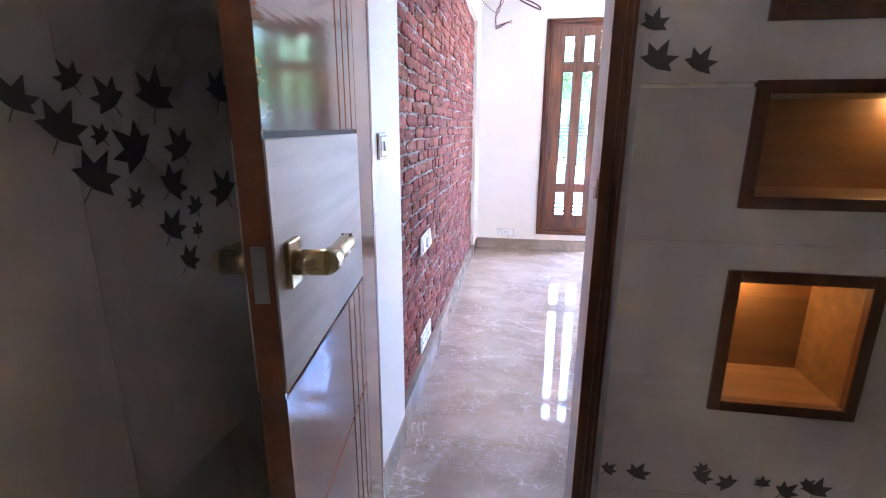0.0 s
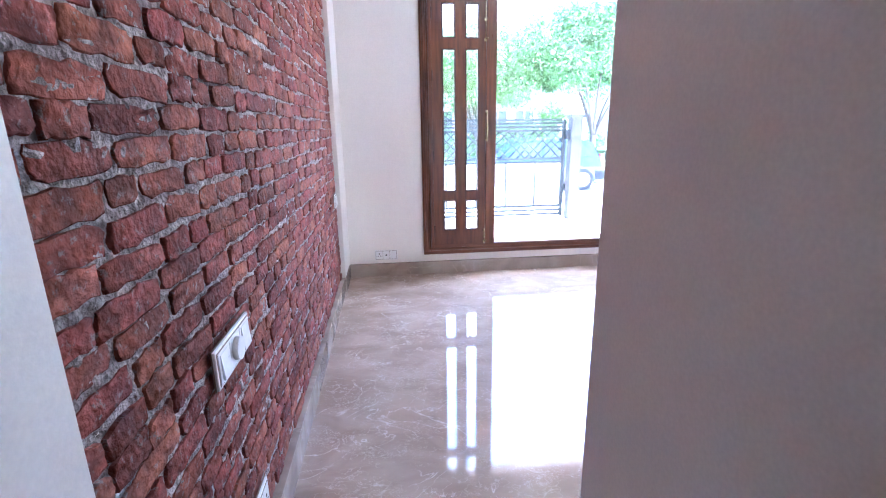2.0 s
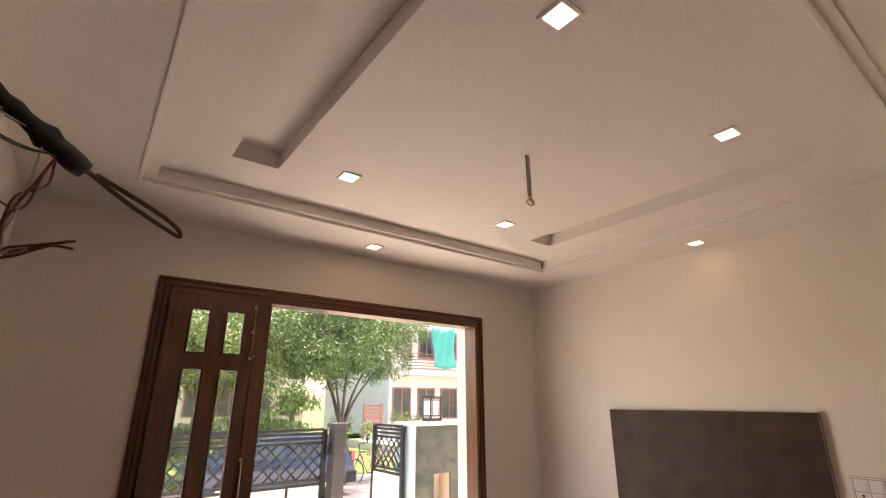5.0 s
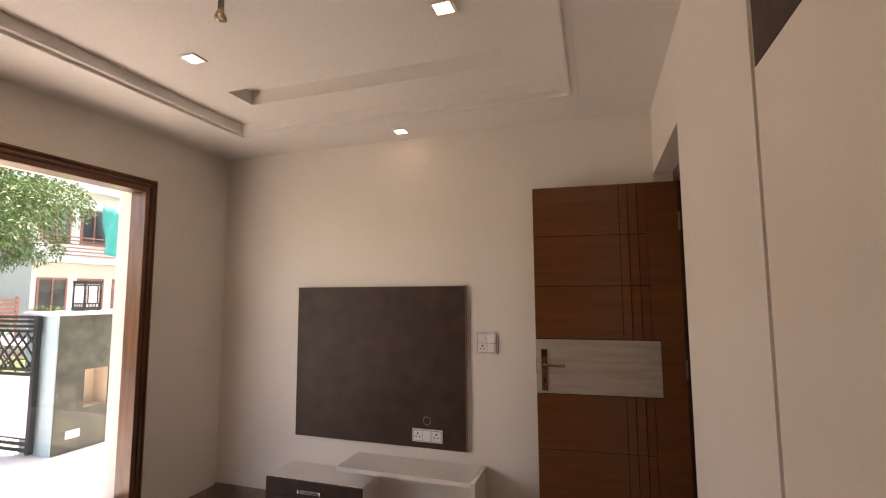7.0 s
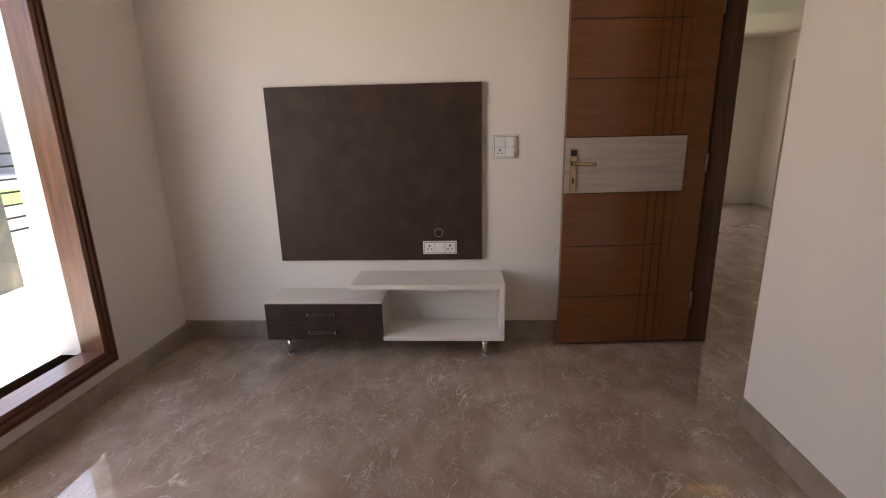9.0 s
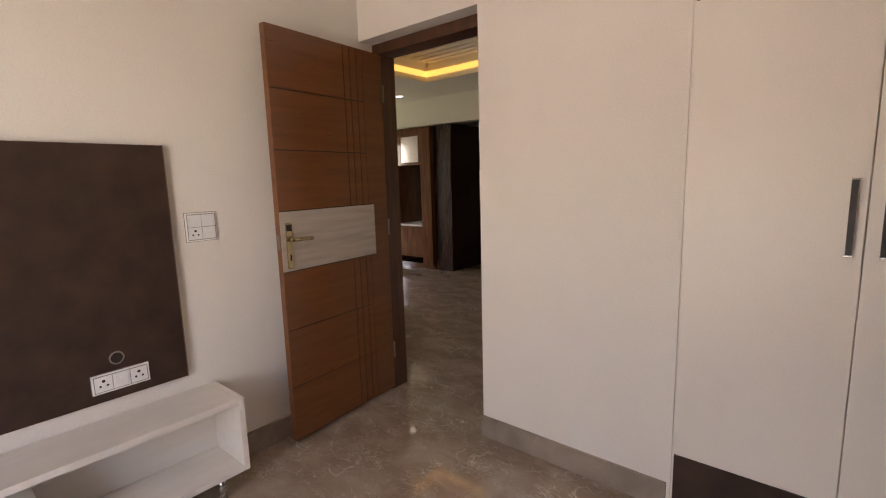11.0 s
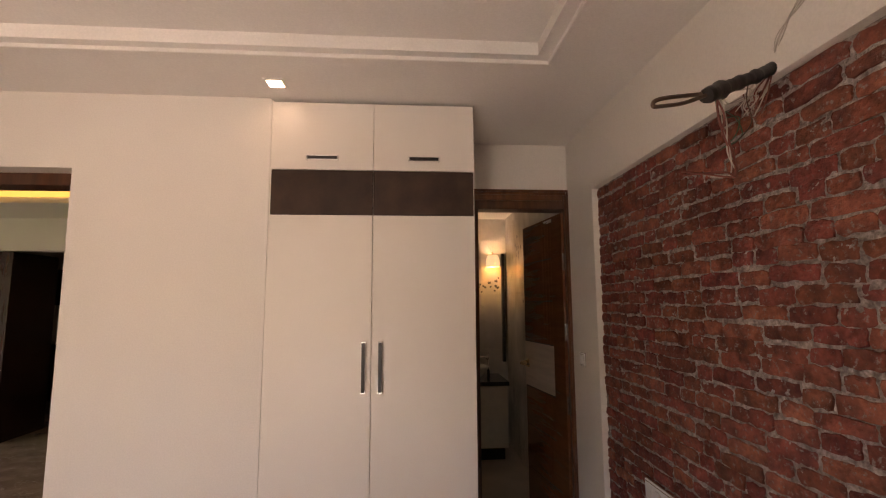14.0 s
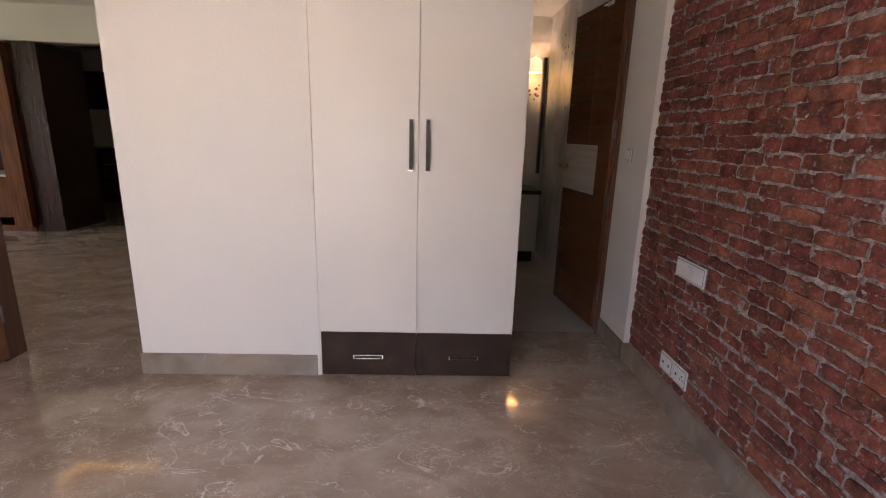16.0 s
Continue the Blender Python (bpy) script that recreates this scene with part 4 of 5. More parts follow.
wall_bath_west = single("wall_bath_west", boxes((-0.25, -0.062, -2.1, 0.215, -0.1, 2.75)), PAINT, "bathroom wall behind marble tiles", "wall", "structure")
wall_bath_back = single("wall_bath_back", boxes((-0.25, 2.55, -2.1, -1.872, -0.1, 2.75)), PAINT, "bathroom back wall behind marble tiles", "wall", "structure")
single("wall_bath_east", boxes((1.735, 1.745, -1.87, 0.215, -0.1, 2.75)), MARBLE, "marble side wall of the bathroom", "wall", "structure")
ROWS = [FZ - 0.003, 0.1, 0.4, 0.7, 1.0, 1.3, 1.6, 1.9, 2.2, 2.45]
for z0, z1 in zip(ROWS, ROWS[1:]):
    g = 0.0012
    cells = [(0.655, 1.255, z0 + g, z1), (1.255 + g, 1.735, z0 + g, z1)]
    if z0 > 2.1:
        cells += [(-0.05, 0.655 - g, z0 + g, z1)]
    for n in NICHES:
        cells = minus(cells, n)
    for u0, u1, v0, v1 in cells:
        if u1 - u0 > 0.01 and v1 - v0 > 0.01:
            part("tile", boxes((u0, u1, 0.215, 0.225, v0, v1)), MARBLE, wall_bath_door)
    for x0, x1 in ((-0.05, 0.55), (0.55 + g, 1.15), (1.15 + g, 1.735)):
        part("tile", boxes((x0, x1, -1.872, -1.86, z0 + g, z1)), MARBLE, wall_bath_back)
for z0, z1 in ((FZ - 0.003, 0.7), (0.701, 1.6), (1.601, 2.45)):
    for y0, y1 in ((-1.87, -1.27), (-1.269, -0.67), (-0.669, -0.31), (-0.309, 0.215)):
        part("tile", boxes((-0.062, -0.05, y0, y1, z0, z1)), MARBLE, wall_bath_west)
part("reveal_lining", boxes((0.653, 0.6552, 0.215, 0.3005, 0, 2.2)), MARBLE, wall_bath_door)
part("reveal_lining", boxes((-0.05, 0.026, 0.215, 0.315, 0, 2.45)), MARBLE, wall_bath_door)
for i, (x0, x1, z0, z1) in enumerate(NICHES):
    nt_ = thing("wall_niche", ("square" if i != 1 else "wide") + " timber-lined wall niche " + ("lit by a warm spot" if z0 < 1.2 else "with its spot unlit"), "niche", ((x0 + x1) / 2, 0.215, z0))
    f = 0.024
    for d in ((x0 - f + 0.012, x0 + 0.012, z0 - 0.012, z1 + 0.012), (x1 - 0.012, x1 + f - 0.012, z0 - 0.012, z1 + 0.012)):
        part("frame_stile", boxes((d[0], d[1], 0.207, 0.225, d[2], d[3]), bevel=0.002), DARKWOOD, nt_)
    for z in (z0 - 0.012, z1 - 0.012):
        part("frame_rail", boxes((x0 + 0.012, x1 - 0.012, 0.207, 0.225, z, z + 0.024), bevel=0.002), DARKWOOD, nt_)
    for nm, d in (("back", (x0, x1, 0.39, 0.409, z0, z1)), ("side", (x0, x0 + 0.012, 0.225, 0.39, z0, z1)), ("side", (x1 - 0.012, x1, 0.225, 0.39, z0, z1)), ("shelf", (x0 + 0.012, x1 - 0.012, 0.225, 0.39, z0, z0 + 0.012)), ("top", (x0 + 0.012, x1 - 0.012, 0.225, 0.39, z1 - 0.012, z1))):
        part(nm, boxes(d), NICHEWOOD, nt_, "golden brown veneer")
    lx = (x0 + x1) / 2 if i != 1 else 1.225
    lx = 0.96 if i == 0 else lx
    part("spot", cyl(bmesh.new(), (lx, 0.355, z1 - 0.022), (lx, 0.355, z1 - 0.011), 0.016 if z0 < 0.9 else 0.009), NICHE_LAMP if z0 < 1.2 else CERAMIC, nt_, "small glowing spot" if z0 < 1.2 else "small unlit spot")


def maple(size):
    """A flat five-lobed leaf outline, thin, in its own xz plane."""
    bm = bmesh.new()
    lobes = ((90, 1.0), (60, 0.45), (38, 0.9), (12, 0.5), (-8, 0.75), (-40, 0.35), (-75, 0.28), (-88, 0.2), (-90, 0.75), (-92, 0.2), (-105, 0.28), (-140, 0.35), (188, 0.75), (168, 0.5), (142, 0.9), (120, 0.45))
    v = [bm.verts.new((size * r * math.cos(radians(a)), 0, size * r * math.sin(radians(a)))) for a, r in lobes]
    c = bm.verts.new((0, 0, 0))
    for a, b in zip(v, v[1:] + v[:1]):
        bm.faces.new((c, a, b))
    r = bmesh.ops.extrude_face_region(bm, geom=bm.faces[:])
    bmesh.ops.translate(bm, vec=(0, -0.0015, 0), verts=[e for e in r["geom"] if isinstance(e, bmesh.types.BMVert)])
    bmesh.ops.recalc_face_normals(bm, faces=bm.faces)
    me = bpy.data.meshes.new("leaf_motif")
    bm.to_mesh(me)
    bm.free()
    me.materials.append(LEAFMOTIF)
    return me


MAPLE = maple(1.0)
rng = random.Random(5)


def motif(wall, m, size):
    ob = new("leaf_motif", MAPLE)
    ob.parent = wall
    ob.matrix_basis = m @ pose(0, 0, 0, 0, rng.uniform(-50, 50), 0) @ Matrix.Diagonal((size, 1, size, 1))


for x, z, s in ((0.667, 1.402, 0.027), (0.679, 1.339, 0.036), (0.752, 1.333, 0.031), (0.670, 0.444, 0.021), (0.736, 0.441, 0.029), (0.873, 0.451, 0.026), (0.932, 0.441, 0.026), (1.002, 0.451, 0.019), (1.049, 0.436, 0.028), (1.109, 0.448, 0.032), (1.133, 1.328, 0.029), (1.145, 1.390, 0.037), (1.097, 1.372, 0.030), (1.205, 1.007, 0.017), (1.194, 0.958, 0.017), (1.208, 0.859, 0.029), (1.289, 0.803, 0.034), (1.219, 0.799, 0.031), (0.874, 0.473, 0.017), (1.089, 0.459, 0.019)):
    motif(wall_bath_door, pose(x, 0.215, z), s * 1.2)
for y, z, s in ((-0.362, 1.243, 0.022), (-0.298, 1.268, 0.018), (-0.321, 1.215, 0.029), (-0.251, 1.250, 0.024), (-0.179, 1.256, 0.035), (-0.272, 1.208, 0.013), (-0.223, 1.189, 0.033), (-0.291, 1.160, 0.031), (-0.143, 1.188, 0.028), (-0.235, 1.128, 0.015), (-0.170, 1.138, 0.027), (-0.183, 1.077, 0.026), (-0.127, 1.100, 0.017), (-0.158, 1.024, 0.022), (-0.130, 1.064, 0.012), (-0.038, 1.272, 0.033), (-0.053, 1.114, 0.034)):
    motif(wall_bath_west, pose(-0.05, y, z, 0, 0, 90), s * 1.3)
for k in range(26):
    motif(wall_bath_back, pose(0.02 + 0.36 * rng.random(), -1.858, 1.62 + 0.16 * rng.random(), 0, 0, 180), 0.016 + 0.016 * rng.random())
for k in range(14):
    motif(wall_bath_west, pose(-0.05, -1.5 + 0.7 * rng.random(), 1.5 + 0.7 * rng.random(), 0, 0, 90), 0.03)

van = thing("vanity", "white bathroom vanity with black granite top", "vanity", (0.6, -1.6, 0))
part("plinth", boxes((0.10, 1.2, -1.858, -1.36, FZ - 0.003, 0.1)), BLACKSTONE, van)
part("cabinet", boxes((0.075, 1.2, -1.858, -1.32, 0.1, 0.69), bevel=0.002), WHITELAM, van)
part("door", boxes((0.078, 0.62, -1.32, -1.304, 0.105, 0.685), bevel=0.002), WHITELAM, van)
part("door", boxes((0.624, 1.197, -1.32, -1.304, 0.105, 0.685), bevel=0.002), WHITELAM, van)
part("worktop", boxes((0.06, 1.22, -1.858, -1.29, 0.69, 0.73), bevel=0.003), BLACKSTONE, van)
bm = bmesh.new()
prof = [(0.10, 0.732), (0.15, 0.75), (0.19, 0.80), (0.205, 0.85), (0.195, 0.85), (0.17, 0.80), (0.10, 0.765), (0.0, 0.762)]
rings = [[bm.verts.new((0.42 + r * math.cos(2 * math.pi * k / 24), -1.6 + r * 0.8 * math.sin(2 * math.pi * k / 24), z)) for k in range(24)] for r, z in prof[:-1]]
for a, b in zip(rings, rings[1:]):
    for k in range(24):
        bm.faces.new((a[k], a[(k + 1) % 24], b[(k + 1) % 24], b[k])).smooth = True
bm.faces.new(rings[-1])
single("wash_basin", bm, CERAMIC, "white ceramic bowl basin on the black worktop", "basin")
tap = thing("basin_tap", "chrome pillar tap beside the basin", "tap", (0.2, -1.7, 0.73))
bm = cyl(bmesh.new(), (0.2, -1.68, 0.73), (0.2, -1.68, 0.9), 0.014)
tube(bm, curve_pts([(0.2, -1.68, 0.9), (0.24, -1.66, 0.93), (0.31, -1.63, 0.92), (0.32, -1.63, 0.89)], 5), 0.011, 10)
part("spout", bm, CHROME, tap)
part("lever", cyl(bmesh.new(), (0.2, -1.68, 0.91), (0.19, -1.7, 0.97), 0.007, 10), CHROME, tap)
mir = thing("wall_mirror", "tall dark-framed mirror on the bathroom wall", "mirror", (0.0, -1.84, 1.4))
part("frame", boxes((-0.02, 0.012, -1.858, -1.80, 0.86, 2.05), bevel=0.003), BLACKSTONE, mir)
sc = thing("wall_sconce", "lit wall lamp with a scalloped cream shade", "wall lamp", (0.115, -1.8, 1.9))
bm = bmesh.new()
N = 24
prof = [(0.048, 2.03), (0.062, 2.015), (0.072, 1.97), (0.075, 1.92), (0.068, 1.895)]
rings = [[bm.verts.new((0.115 + r * (1 + 0.05 * math.cos(6 * 2 * math.pi * k / N)) * math.cos(2 * math.pi * k / N), -1.77 + r * 0.9 * math.sin(2 * math.pi * k / N), z)) for k in range(N)] for r, z in prof]
for a, b in zip(rings, rings[1:]):
    for k in range(N):
        bm.faces.new((a[k], a[(k + 1) % N], b[(k + 1) % N], b[k])).smooth = True
part("shade", bm, SCONCE, sc, "glowing cream glass shade")
# unseen bulb, added inside the shade to brighten the whole bathroom
bm = bmesh.new()
bmesh.ops.create_uvsphere(bm, u_segments=12, v_segments=8, radius=0.02, matrix=pose(0.115, -1.77, 1.992))
part("bulb", bm, BULB, sc, "bright lamp bulb inside the shade")
bm = boxes((0.085, 0.145, -1.858, -1.845, 1.92, 2.04), bevel=0.003)
tube(bm, curve_pts([(0.115, -1.85, 1.98), (0.115, -1.80, 2.06), (0.115, -1.77, 2.03)], 5), 0.006, 8)
part("bracket", bm, BRASS, sc, "brass bracket")


# ---- hall seen through the doorway ----
rects = minus([(1.86, 9.0, -6.3, 0.83)], (3.0, 5.2, -1.45, 0.25))
hall_ceil = single("ceiling_hall", slab_xy(rects, 2.5, 2.8), CEIL, "hall ceiling with a lit recess", "ceiling", "structure")
single("ceiling_hall_recess", boxes((2.9, 5.3, -1.55, 0.35, 2.72, 2.8)), CEIL, "white slatted hall ceiling recess", "ceiling", "structure")
for k in range(14):
    y = -1.4 + 0.118 * k
    part("slat", boxes((3.05, 5.1, y, y + 0.07, 2.695, 2.72)), CEIL, hall_ceil)
for d in ((3.0, 5.2, -1.45, -1.43, 2.56, 2.62), (5.18, 5.2, -1.43, 0.25, 2.56, 2.62), (3.0, 3.02, -1.43, 0.25, 2.56, 2.62)):
    single("cove_light", boxes(d), COVE, "warm yellow light strip in the ceiling recess", "strip light")
for x in (6.1, 6.35):
    bm = boxes((x - 0.04, x + 0.04, -1.9, -1.84, 2.49, 2.499))
    single("downlight_hall", bm, HALL_DOWN, "small lit recessed hall light", "ceiling light")
wall_hall_north = single("wall_hall_north", boxes((3.75, 9.0, 0.83, 0.95, -0.1, 2.75)), PAINT, "plain cream hall wall", "wall", "structure")
wall_hall_east = single("wall_hall_east", boxes(*[(8.6, 8.8, u0, u1, v0, v1) for u0, u1, v0, v1 in minus([(-6.3, 0.95, -0.1, 2.8)], (-1.5, 0.1, 0.35, 2.15))]), PAINT, "hall wall with a tall window", "wall", "structure")
hw = thing("window_2", "brown timber hall window with bright panes", "window", (8.6, -0.7, 0.35), kind="structure")
for d in ((8.58, 8.7, -1.5, -1.43, 0.35, 2.15), (8.58, 8.7, 0.03, 0.1, 0.35, 2.15), (8.58, 8.7, -1.43, 0.03, 2.08, 2.15), (8.58, 8.7, -1.43, 0.03, 0.35, 0.42), (8.58, 8.7, -0.73, -0.67, 0.42, 2.08), (8.59, 8.69, -1.43, 0.03, 1.5, 1.55), (8.59, 8.69, -1.43, 0.03, 1.25, 1.29)):
    part("window_frame", boxes(d, bevel=0.003), TEAK, hw)
wall_hall_back = single("wall_hall_back", boxes((1.86, 9.0, -6.5, -6.3, -0.1, 2.8), (6.95, 8.6, -2.6, -2.4, FZ, 2.5), (1.86, 6.95, -2.45, -2.3, 2.12, 2.5), (1.86, 4.4, -2.45, -2.3, FZ, 2.12)), PAINT, "cream hall wall with an opening to the kitchen", "wall", "structure")
pan = thing("ribbed_panel", "cream vertically ribbed wall panel", "wall panel", (7.5, -2.4, 0))
for k in range(24):
    x = 6.70 + 0.06 * k
    part("rib", boxes((x, x + 0.035, -2.42, -2.375, FZ, 2.12), bevel=0.006), RIBBED, pan)
un = thing("display_unit", "tall glossy brown display unit with a mirrored niche", "display cabinet", (6.27, -2.4, 0))
part("carcass", boxes((5.87, 5.90, -2.95, -2.22, 0.05, 2.1), (6.62, 6.66, -2.95, -2.22, 0.05, 2.1), (5.90, 6.62, -2.95, -2.92, 0.05, 2.1), (5.90, 6.62, -2.95, -2.22, 2.06, 2.1)), GLOSSWOOD, un)
part("upper_door", boxes((6.07, 6.62, -2.25, -2.22, 1.56, 2.06), bevel=0.002), GLOSSWOOD, un)
part("upper_panel", boxes((6.1, 6.45, -2.219, -2.215, 1.60, 1.98)), CHROME, un, "bright reflecting glass panel")
part("stile", boxes((5.90, 6.07, -2.25, -2.22, 0.05, 2.06), bevel=0.002), GLOSSWOOD, un)
part("niche_back", boxes((6.07, 6.62, -2.70, -2.68, 0.66, 1.54)), MIRROR, un, "dark mirror back")
part("niche_shelf", boxes((6.07, 6.62, -2.68, -2.22, 0.64, 0.66)), WHITELAM, un)
for x0, x1 in ((6.07, 6.33), (6.335, 6.62)):
    part("lower_door", boxes((x0, x1, -2.25, -2.22, 0.16, 0.635), bevel=0.002), GLOSSWOOD, un)
part("plinth", boxes((5.9, 6.6, -2.9, -2.3, FZ, 0.05)), GLOSSWOOD, un)
single("kitchen_partition", boxes((5.55, 5.87, -3.0, -2.30, FZ, 2.11)), KITCHEN, "dark brown partition beside the kitchen opening", "partition", "structure")
for k in range(5):
    x = 4.45 + 0.6 * k
    cb = thing("kitchen_cabinet", "dark glossy kitchen base cabinet", "cabinet", (x, -5.0, 0), group="kitchen base cabinets")
    part("body", boxes((x, x + 0.59, -5.3, -4.72, 0.1, 0.84)), KITCHEN, cb)
    for z0, z1 in ((0.12, 0.45), (0.46, 0.65), (0.66, 0.83)):
        dr = part("drawer", boxes((x + 0.005, x + 0.585, -4.72, -4.70, z0, z1), bevel=0.002), KITCHEN, cb)
        part("handle", boxes((x + 0.22, x + 0.37, -4.70, -4.685, z1 - 0.05, z1 - 0.035)), CHROME, dr)
    part("plinth", boxes((x, x + 0.59, -5.3, -4.78, FZ, 0.1)), KITCHEN, cb)
single("kitchen_worktop", boxes((4.45, 7.45, -5.32, -4.68, 0.84, 0.88), bevel=0.003), BLACKSTONE, "black granite kitchen worktop", "worktop")
single("kitchen_wall", boxes((1.86, 9.0, -5.45, -5.33, -0.1, 2.5)), RIBBED, "beige tiled kitchen wall", "wall", "structure")
hood = thing("cooker_hood", "black chimney cooker hood on the kitchen wall", "cooker hood", (6.2, -5.1, 1.4))
part("canopy", boxes((5.85, 6.55, -5.33, -4.95, 1.45, 1.62), bevel=0.01), BLACKSTONE, hood)
part("glass", boxes((5.95, 6.45, -4.97, -4.94, 1.5, 1.95), bevel=0.004), CARGLASS, hood)
part("duct", tube(bmesh.new(), curve_pts([(6.2, -5.15, 1.6), (6.22, -5.15, 2.0), (6.35, -5.15, 2.3), (6.55, -5.15, 2.5)], 5), 0.1, 14), RUBBER, hood, "black flexible duct")
for x in (4.9, 5.3, 6.65, 7.05):
    uc = thing("wall_cabinet", "dark kitchen wall cabinet", "cabinet", (x, -5.2, 1.5), group="kitchen wall cabinets")
    part("body", boxes((x, x + 0.39, -5.33, -5.0, 1.5, 2.1)), KITCHEN, uc)
    part("door", boxes((x + 0.003, x + 0.387, -5.0, -4.98, 1.5, 2.1), bevel=0.002), KITCHEN, uc)


# ---- outside ----
GZ = -0.15
RZ = -0.50
ground = single("ground", boxes((-400, 400, -400, 9.6, RZ - 0.4, RZ - 0.1), (-400, 400, 17.5, 600, RZ - 0.3, RZ + 0.03)), GRASS, "grass and earth stretching away", "ground", "structure")
bm = boxes((-12, 14, 4.30, 8.2, RZ - 0.3, GZ))
v = [bm.verts.new(p) for p in ((-12, 8.2, GZ), (14, 8.2, GZ), (14, 9.8, RZ + 0.004), (-12, 9.8, RZ + 0.004), (-12, 8.2, RZ - 0.3), (14, 8.2, RZ - 0.3), (14, 9.8, RZ - 0.3), (-12, 9.8, RZ - 0.3))]
for f in ((0, 1, 2, 3), (4, 7, 6, 5), (2, 6, 7, 3), (1, 5, 6, 2), (0, 3, 7, 4)):
    bm.faces.new([v[k] for k in f])
drive = single("pavement", bm, CONCRETE, "pale sunlit concrete driveway sloping to the lane", "driveway", "structure")
road = single("road", boxes((-300, 300, 9.6, 13.9, RZ - 0.3, RZ)), ASPHALT, "grey asphalt lane", "road", "structure")
single("kerb", boxes((-300, 300, 13.9, 14.05, RZ - 0.3, RZ + 0.12), bevel=0.02), CONCRETE, "pale concrete kerb", "kerb", "structure")
lawn = single("verge", boxes((-300, 300, 14.05, 17.5, RZ - 0.3, RZ + 0.08)), GRASS, "green grass verge", "lawn", "structure")
porch = single("porch_step", boxes((-0.6, 3.75, 4.36, 4.60, GZ, -0.03), bevel=0.01), CONCRETE, "pale stone step below the window", "step", "structure")
single("wall_compound_side", boxes((-6.2, -6.0, 4.4, 7.0, GZ, 1.2)), HOUSECREAM, "cream compound side wall", "wall", "structure")

# pier with letter niche and lantern
pier = thing("gate_pier", "green slate-clad gate pier with a pale side and a niche", "gate pier", (4.4, 6.9, GZ))
rects = minus([(4.0, 4.92, GZ, 1.26)], (4.28, 4.55, 0.27, 0.675))
bm = slab_xz(rects, 6.65, 6.68)
part("front_cladding", bm, GREENSTONE, pier)
bm = boxes((4.0, 4.92, 6.90, 7.12, GZ, 1.26), (4.005, 4.28, 6.68, 6.9, GZ, 1.26), (4.55, 4.915, 6.68, 6.9, GZ, 1.26), (4.28, 4.55, 6.68, 6.9, GZ, 0.27), (4.28, 4.55, 6.68, 6.9, 0.675, 1.26))
part("core", bm, HOUSECREAM, pier, "cream render inside the niche")
part("side_face", boxes((3.985, 4.0, 6.66, 7.12, GZ, 1.26)), PALEWALL, pier, "pale blue painted side")
part("coping", boxes((3.95, 4.95, 6.62, 7.15, 1.26, 1.30), bevel=0.006), CONCRETE, pier)
part("bell_plate", boxes((4.12, 4.26, 6.642, 6.65, -0.01, 0.07), bevel=0.002), PLASTIC, pier, "white plate")
lan = thing("gate_lantern", "black square lantern with white panes on the pier", "lantern", (4.42, 6.9, 1.30))
part("base", boxes((4.32, 4.52, 6.8, 7.0, 1.30, 1.33), bevel=0.004), BLACK, lan)
bm = boxes((4.335, 4.505, 6.815, 6.985, 1.33, 1.60))
part("panes", bm, GATESHEET, lan, "white frosted panes")
bm = bmesh.new()
for x in (4.325, 4.50):
    for y in (6.805, 6.98):
        box(bm, x, x + 0.015, y, y + 0.015, 1.33, 1.63)
part("corner_posts", bm, BLACK, lan)
for y in (6.808, 6.985):
    bm = bmesh.new()
    for z in (1.33, 1.375, 1.575, 1.615):
        box(bm, 4.33, 4.515, y, y + 0.006, z, z + 0.012)
    for k in range(5):
        for z0 in (1.342, 1.587):
            box(bm, 4.345 + 0.036 * k, 4.353 + 0.036 * k, y, y + 0.006, z0, z0 + 0.033)
    for k in range(6):
        for x0 in (4.337, 4.478):
            box(bm, x0, x0 + 0.028, y, y + 0.006, 1.40 + 0.03 * k, 1.408 + 0.03 * k)
    box(bm, 4.365, 4.373, y, y + 0.006, 1.38, 1.58)
    box(bm, 4.470, 4.478, y, y + 0.006, 1.38, 1.58)
    part("fretwork", bm, BLACK, lan)
for x in (4.328, 4.505):
    bm = bmesh.new()
    for z in (1.33, 1.375, 1.575, 1.615):
        box(bm, x, x + 0.006, 6.815, 6.985, z, z + 0.012)
    for k in range(5):
        for z0 in (1.342, 1.587):
            box(bm, x, x + 0.006, 6.825 + 0.036 * k, 6.833 + 0.036 * k, z0, z0 + 0.033)
    part("fretwork", bm, BLACK, lan)
bm = boxes((4.32, 4.52, 6.8, 7.0, 1.615, 1.635), bevel=0.003)
part("cap", bm, BLACK, lan)

post = thing("gate_post", "square grey gate post with a flat cap", "gate post", (2.98, 6.85, GZ))
part("shaft", boxes((2.91, 3.06, 6.74, 6.90, GZ, 1.27), bevel=0.004), POSTPAINT, post)
part("cap", boxes((2.885, 3.085, 6.715, 6.925, 1.27, 1.32), bevel=0.006), POSTPAINT, post)
part("lock_box", boxes((2.86, 2.912, 6.80, 6.86, 0.98, 1.12), bevel=0.004), GATEPAINT, post)
for x in (2.955, 2.99):
    part("bolt_hole", cyl(bmesh.new(), (x, 6.738, 0.66), (x, 6.742, 0.66), 0.01, 10), GROOVE, post)


